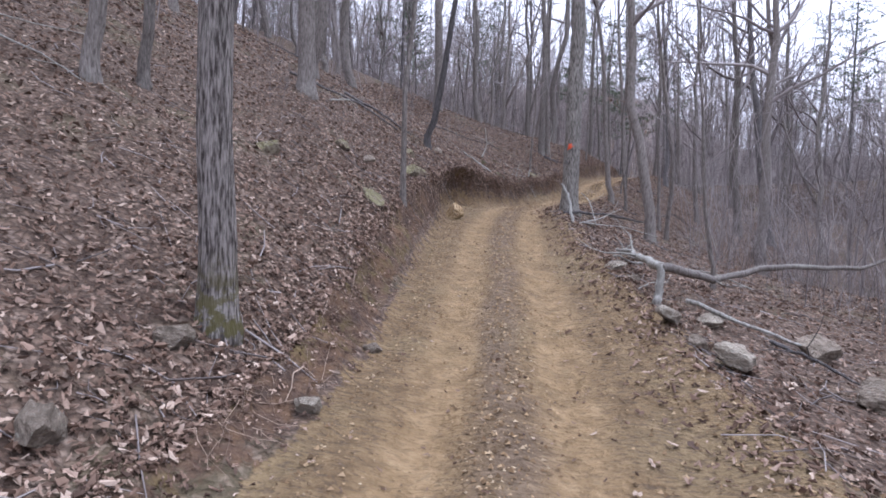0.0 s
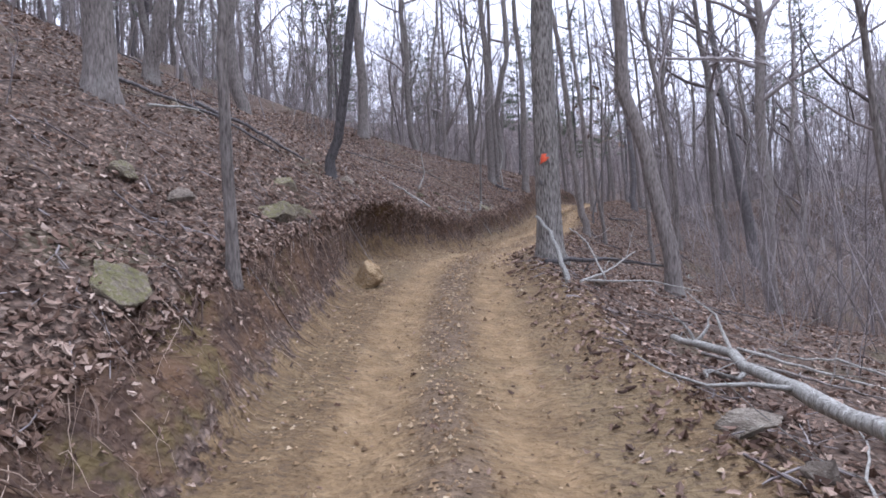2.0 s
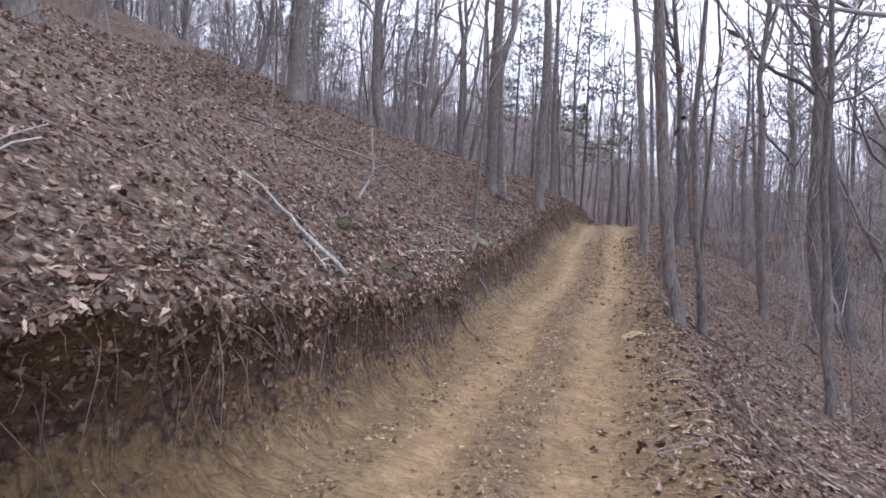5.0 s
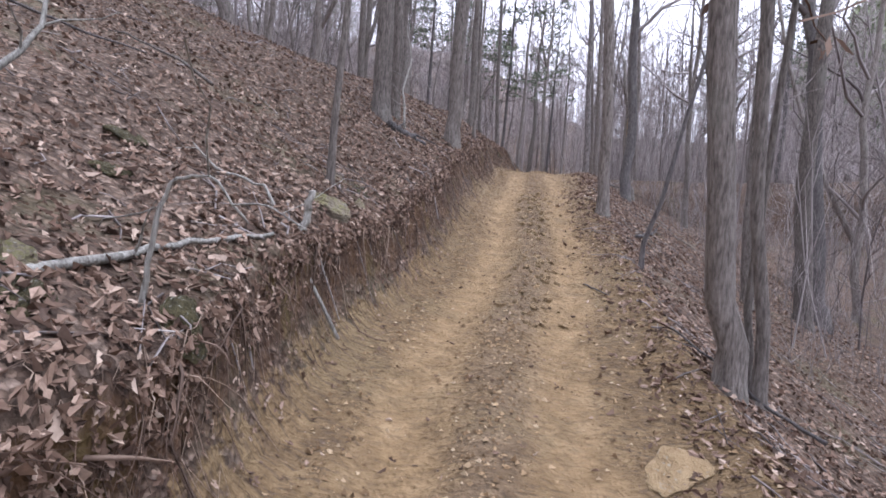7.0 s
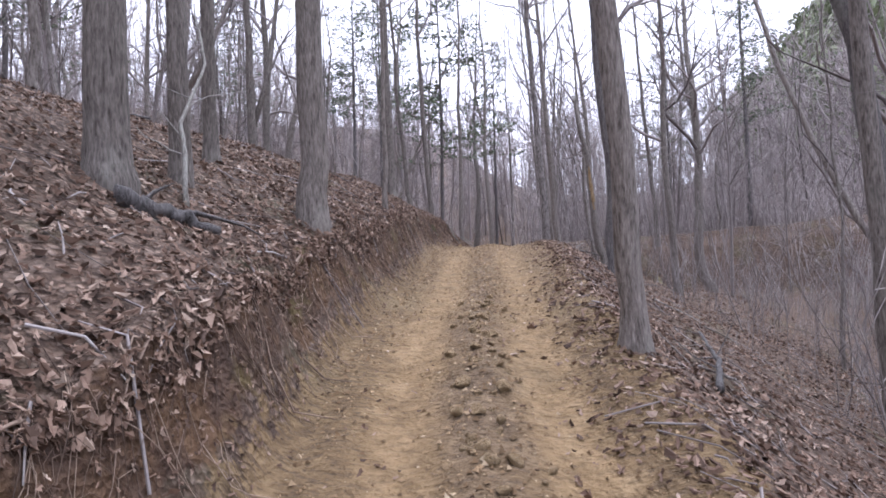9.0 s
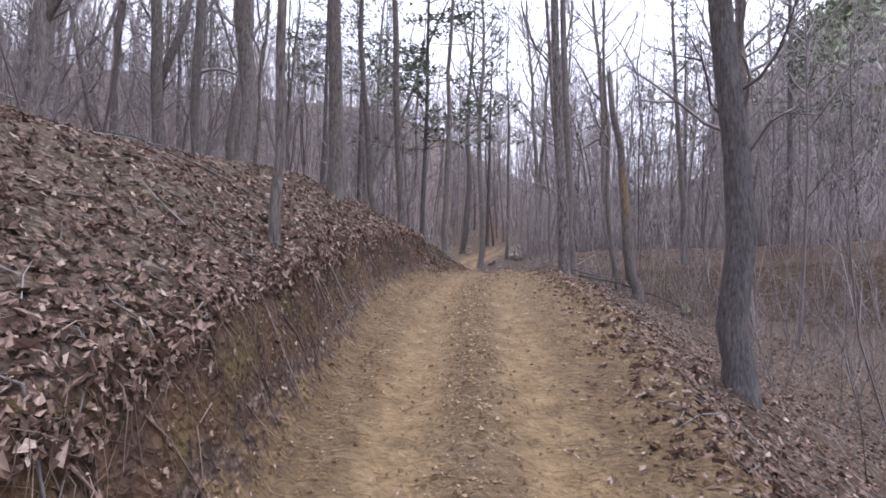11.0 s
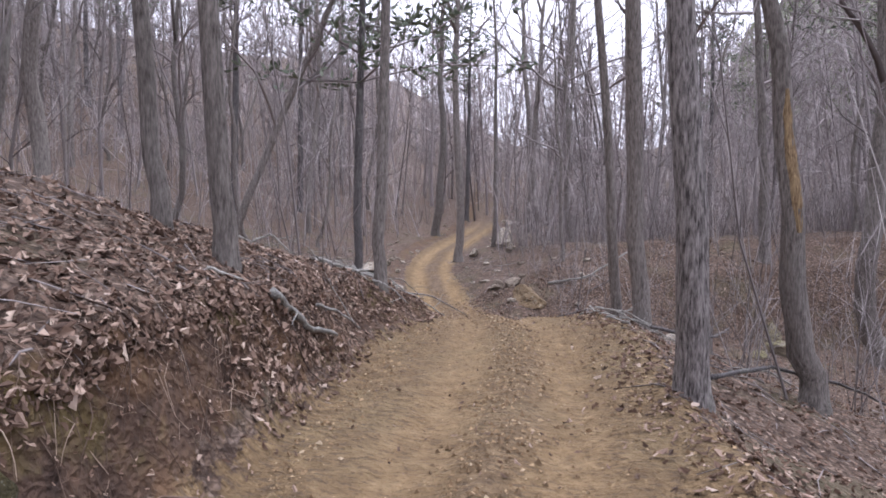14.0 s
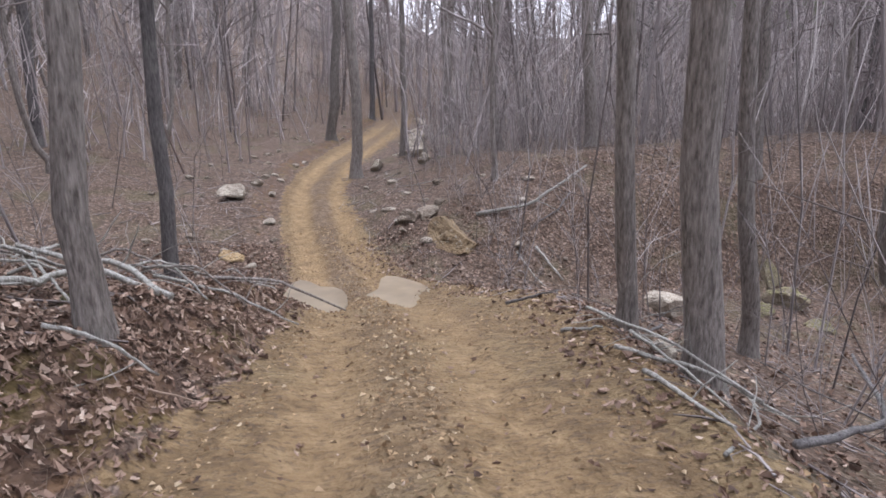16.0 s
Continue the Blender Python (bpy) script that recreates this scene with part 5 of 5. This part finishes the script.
branch(808, [(2.62, 11.85, 0.05), (3.1, 12.3, 0.2), (3.7, 12.9, 0.55)], 0.03, BARK_PALE, BARE, "stick", 2)
branch(809, [(2.7, 11.9, 0.05), (3.6, 12.3, 0.2), (4.4, 12.6, 0.25)], 0.025, BARK_PALE, BARE, "stick", 1)
branch(810, [(3.0, 12.1, 0.1), (3.05, 12.9, 0.5), (2.95, 13.3, 0.6)], 0.025, BARK_PALE, BARE, "stick", 1)
branch(811, [(-2.55, 15.2, 0.1), (-1.7, 15.4, 0.1), (-0.9, 15.55, 0.08)], 0.07, BARK_DARK, DEAD)
branch(812, [(-3.6, 14.0, 0.12), (-2.2, 14.7, 0.08), (-1.2, 15.0, 0.08)], 0.06, BARK_DARK, DEAD, "fallen_branch", 3)
branch(813, [(1.95, 20.6, 0.05), (2.28, 21.47, 0.05), (2.49, 21.95, 0.06), (2.9, 22.6, 0.05)], 0.05, BARK_PALE, "pale fallen birch pole on the bank edge", "fallen_log", 3)
branch(814, [(3.08, 23.0, -0.02), (3.12, 23.03, 0.18), (3.15, 23.02, 0.36)], 0.06, BARK_PALE, "pale broken birch stub on the bank", "stub", 0, 0.8)
branch(815, [(2.43, 21.16, 0.0), (2.47, 21.15, 0.35), (2.53, 21.14, 0.6), (2.68, 21.1, 0.88), (2.83, 21.06, 1.06)], 0.026, BARK_PALE, "slim pale bent sapling on the bank", "sapling", 3, 0.3)
branch(816, [(1.3, 22.3, 0.05), (1.5, 22.8, 0.5), (1.45, 23.2, 1.1)], 0.05, BARK_PALE, "slim pale bent sapling on the bank", "sapling", 3, 0.4)
branch(817, [(6.29, 24.8, 0.02), (6.26, 24.2, 0.02)], 0.02, BARK_DARK, DEAD, "stick")
branch(818, [(4.55, 28.5, 0.05), (4.85, 28.6, 0.07), (5.2, 28.65, 0.04)], 0.16, BARK_DARK, "short rotting log against the tree roots", "fallen_log", 2)
branch(819, [(4.95, 29.2, 0.0), (4.9, 29.4, 0.6), (5.1, 29.7, 1.2), (5.0, 29.9, 1.7)], 0.045, BARK_PALE, "slim pale crooked sapling", "sapling", 4, 0.3)
branch(820, [(11.7, 42.25, 0.07), (12.05, 42.68, 0.07), (12.36, 43.1, 0.05)], 0.07, BARK_PALE, BARE, "fallen_branch", 1)
branch(821, [(12.2, 43.2, 0.08), (12.5, 43.6, 0.07), (12.78, 43.9, 0.05)], 0.035, BARK_PALE, BARE, "stick", 1)
branch(822, [(11.25, 42.2, 0.05), (11.5, 42.3, 0.06)], 0.03, BARK_PALE, BARE, "stick")
branch(823, [(15.4, 41.7, 0.15), (17.0, 42.4, 0.3), (18.6, 42.6, 0.3), (20.2, 42.9, 0.25)], 0.05, BARK_DARK, DEAD, "fallen_branch", 4)
branch(824, [(16.2, 43.4, 0.1), (17.3, 43.5, 0.35), (18.3, 44.2, 0.6)], 0.045, BARK_DARK, DEAD, "fallen_branch", 3)
branch(825, [(20.05, 51.95, 0.06), (20.93, 51.4, 0.12), (22.3, 51.35, 0.4)], 0.08, BARK_PALE, "pale barkless log lying up the bank", "fallen_branch", 3)
branch(831, [(20.5, 50.65, 0.1), (20.6, 50.0, 0.05)], 0.05, BARK_PALE, BARE, "stick")
branch(832, [(16.58, 45.42, 0.04), (16.74, 45.15, 0.05)], 0.035, BARK_PALE, BARE, "stick")
branch(833, [(16.45, 44.75, 0.06), (16.75, 44.27, 0.12), (17.05, 43.85, 0.1)], 0.035, BARK_PALE, BARE, "stick", 3)
branch(834, [(16.28, 44.35, 0.05), (16.05, 43.6, 0.06)], 0.035, BARK_PALE, BARE, "stick", 1)
branch(835, [(14.0, 46.45, 0.08), (13.7, 46.9, 0.2), (13.35, 47.45, 0.22)], 0.05, BARK_PALE, "pale cut pole lying in the brush pile", "pole", 1, 0.7)
branch(836, [(13.92, 46.35, 0.08), (13.55, 46.75, 0.18), (13.1, 47.2, 0.2)], 0.045, BARK_PALE, "pale cut pole lying in the brush pile", "pole", 1, 0.7)
branch(837, [(12.7, 45.75, 0.1), (13.25, 46.05, 0.12), (13.55, 46.45, 0.16)], 0.065, BARK_PALE, "thick pale barkless branch in the brush pile", "fallen_branch", 2)
branch(826, [(17.2, 47.0, 0.04), (17.65, 46.7, 0.05)], 0.035, BARK_DARK, DEAD, "stick")
branch(827, [(16.7, 44.85, 0.1), (16.45, 44.3, 0.1), (16.2, 43.7, 0.08)], 0.025, BARK_PALE, BARE, "stick", 2)
branch(828, [(17.0, 45.6, 0.1), (16.8, 44.6, 0.2), (16.75, 43.9, 0.15)], 0.03, BARK_PALE, BARE, "stick", 4)
branch(829, [(8.6, 27.5, 0.05), (9.6, 28.6, 0.1), (10.8, 30.2, 0.2)], 0.06, BARK_DARK, DEAD, "fallen_branch", 3)
branch(830, [(7.6, 22.0, 0.3), (8.4, 22.6, 0.7), (9.6, 23.2, 0.5)], 0.045, BARK_DARK, DEAD, "fallen_branch", 3)
for k in range(60):
    _s, _u = _rng.uniform(47.5, 54), -_rng.uniform(1.5, 5.4)
    _a, _l = _rng.normal() * 0.9 + 0.6, _rng.uniform(0.4, 1.3)
    _x, _y, _z = ground_xy(np.array([_s, _s + _l * np.sin(_a)]), np.array([_u, _u + _l * np.cos(_a)]))
    branch(840 + k, [(float(_x[0]), float(_y[0]), 0.05 + 0.15 * _rng.random()), (float(_x.mean()), float(_y.mean()), 0.1 + 0.2 * _rng.random()), (float(_x[1]), float(_y[1]), 0.04 + 0.2 * _rng.random())],
           _rng.uniform(0.02, 0.045), (BARK_PALE, BARK_PALE, BARK)[k % 3], "pale stick in a brush pile beside the track", "stick", 1, 0.5, "sticks of the brush pile")
for k in range(62):
    _left = k < 22
    _s = _rng.uniform(4, 60)
    _u = float(bank_top(_s)) - 0.3 - 7 * _rng.random() if _left else float(road_edge(_s)) + 0.15 + 3.2 * _rng.random() ** 1.5
    _a, _l = _rng.uniform(0, 6.28), _rng.uniform(0.8, 2.6) if _left else _rng.uniform(0.5, 1.7)
    _t = np.array([-0.5, -0.1, 0.25, 0.5]) * _l
    _x, _y, _z = ground_xy(_s + _t * np.sin(_a) + 0.05 * _rng.standard_normal(4), np.maximum(_u + _t * np.cos(_a) + 0.05 * _rng.standard_normal(4), -99))
    if abs(_u) - 0.5 * _l * abs(np.cos(_a)) < 1.25:
        continue
    branch(900 + k, [(float(a), float(b), 0.02 + 0.12 * _rng.random()) for a, b in zip(_x, _y)], _rng.uniform(0.015, 0.042), (BARK_PALE, BARK, BARK_PALE, BARK_DARK)[k % 4],
           ("pale barkless stick fallen in the leaves", "grey fallen branch lying in the leaves", "pale barkless stick fallen in the leaves", "dark damp branch lying in the leaves")[k % 4],
           "fallen_branch", 1 + k % 3, 0.4, "fallen branches of the wood")


# ---- puddles in the crossing ----
def puddle(seed, s, u, long, wide, label):
    rng = np.random.default_rng(seed)
    n = 28
    a = np.arange(n) / n * 2 * np.pi
    r = 1 + 0.12 * np.sin(3 * a + rng.random() * 6) + 0.08 * np.sin(5 * a + rng.random() * 6)
    x, y, z = ground_z(s + long * r * np.sin(a), u + wide * r * np.cos(a))
    cx, cy, cz = ground_z(np.array([s]), np.array([u]))
    level = float(cz[0]) + 0.045
    rim = np.stack([x, y, np.full(n, level)], -1)
    g = Shape()
    v = np.concatenate([rim, [[cx[0], cy[0], level]], rim - np.array([0, 0, 0.2])])
    f = [(i, (i + 1) % n, n, -1) for i in range(n)] + [((i + 1) % n, i, n + 1 + i, n + 1 + (i + 1) % n) for i in range(n)]
    g.add(v, [t[::-1] if t[3] >= 0 else (t[0], t[1], t[2], -1) for t in f])
    tagged(new("puddle", g.mesh("puddle", WATER, False)), label, "water", kind="structure")


puddle(901, 52.5, 0.56, 1.35, 0.5, "grey muddy puddle in a wheel rut")
puddle(902, 52.6, -0.66, 1.3, 0.42, "grey muddy puddle in a wheel rut")
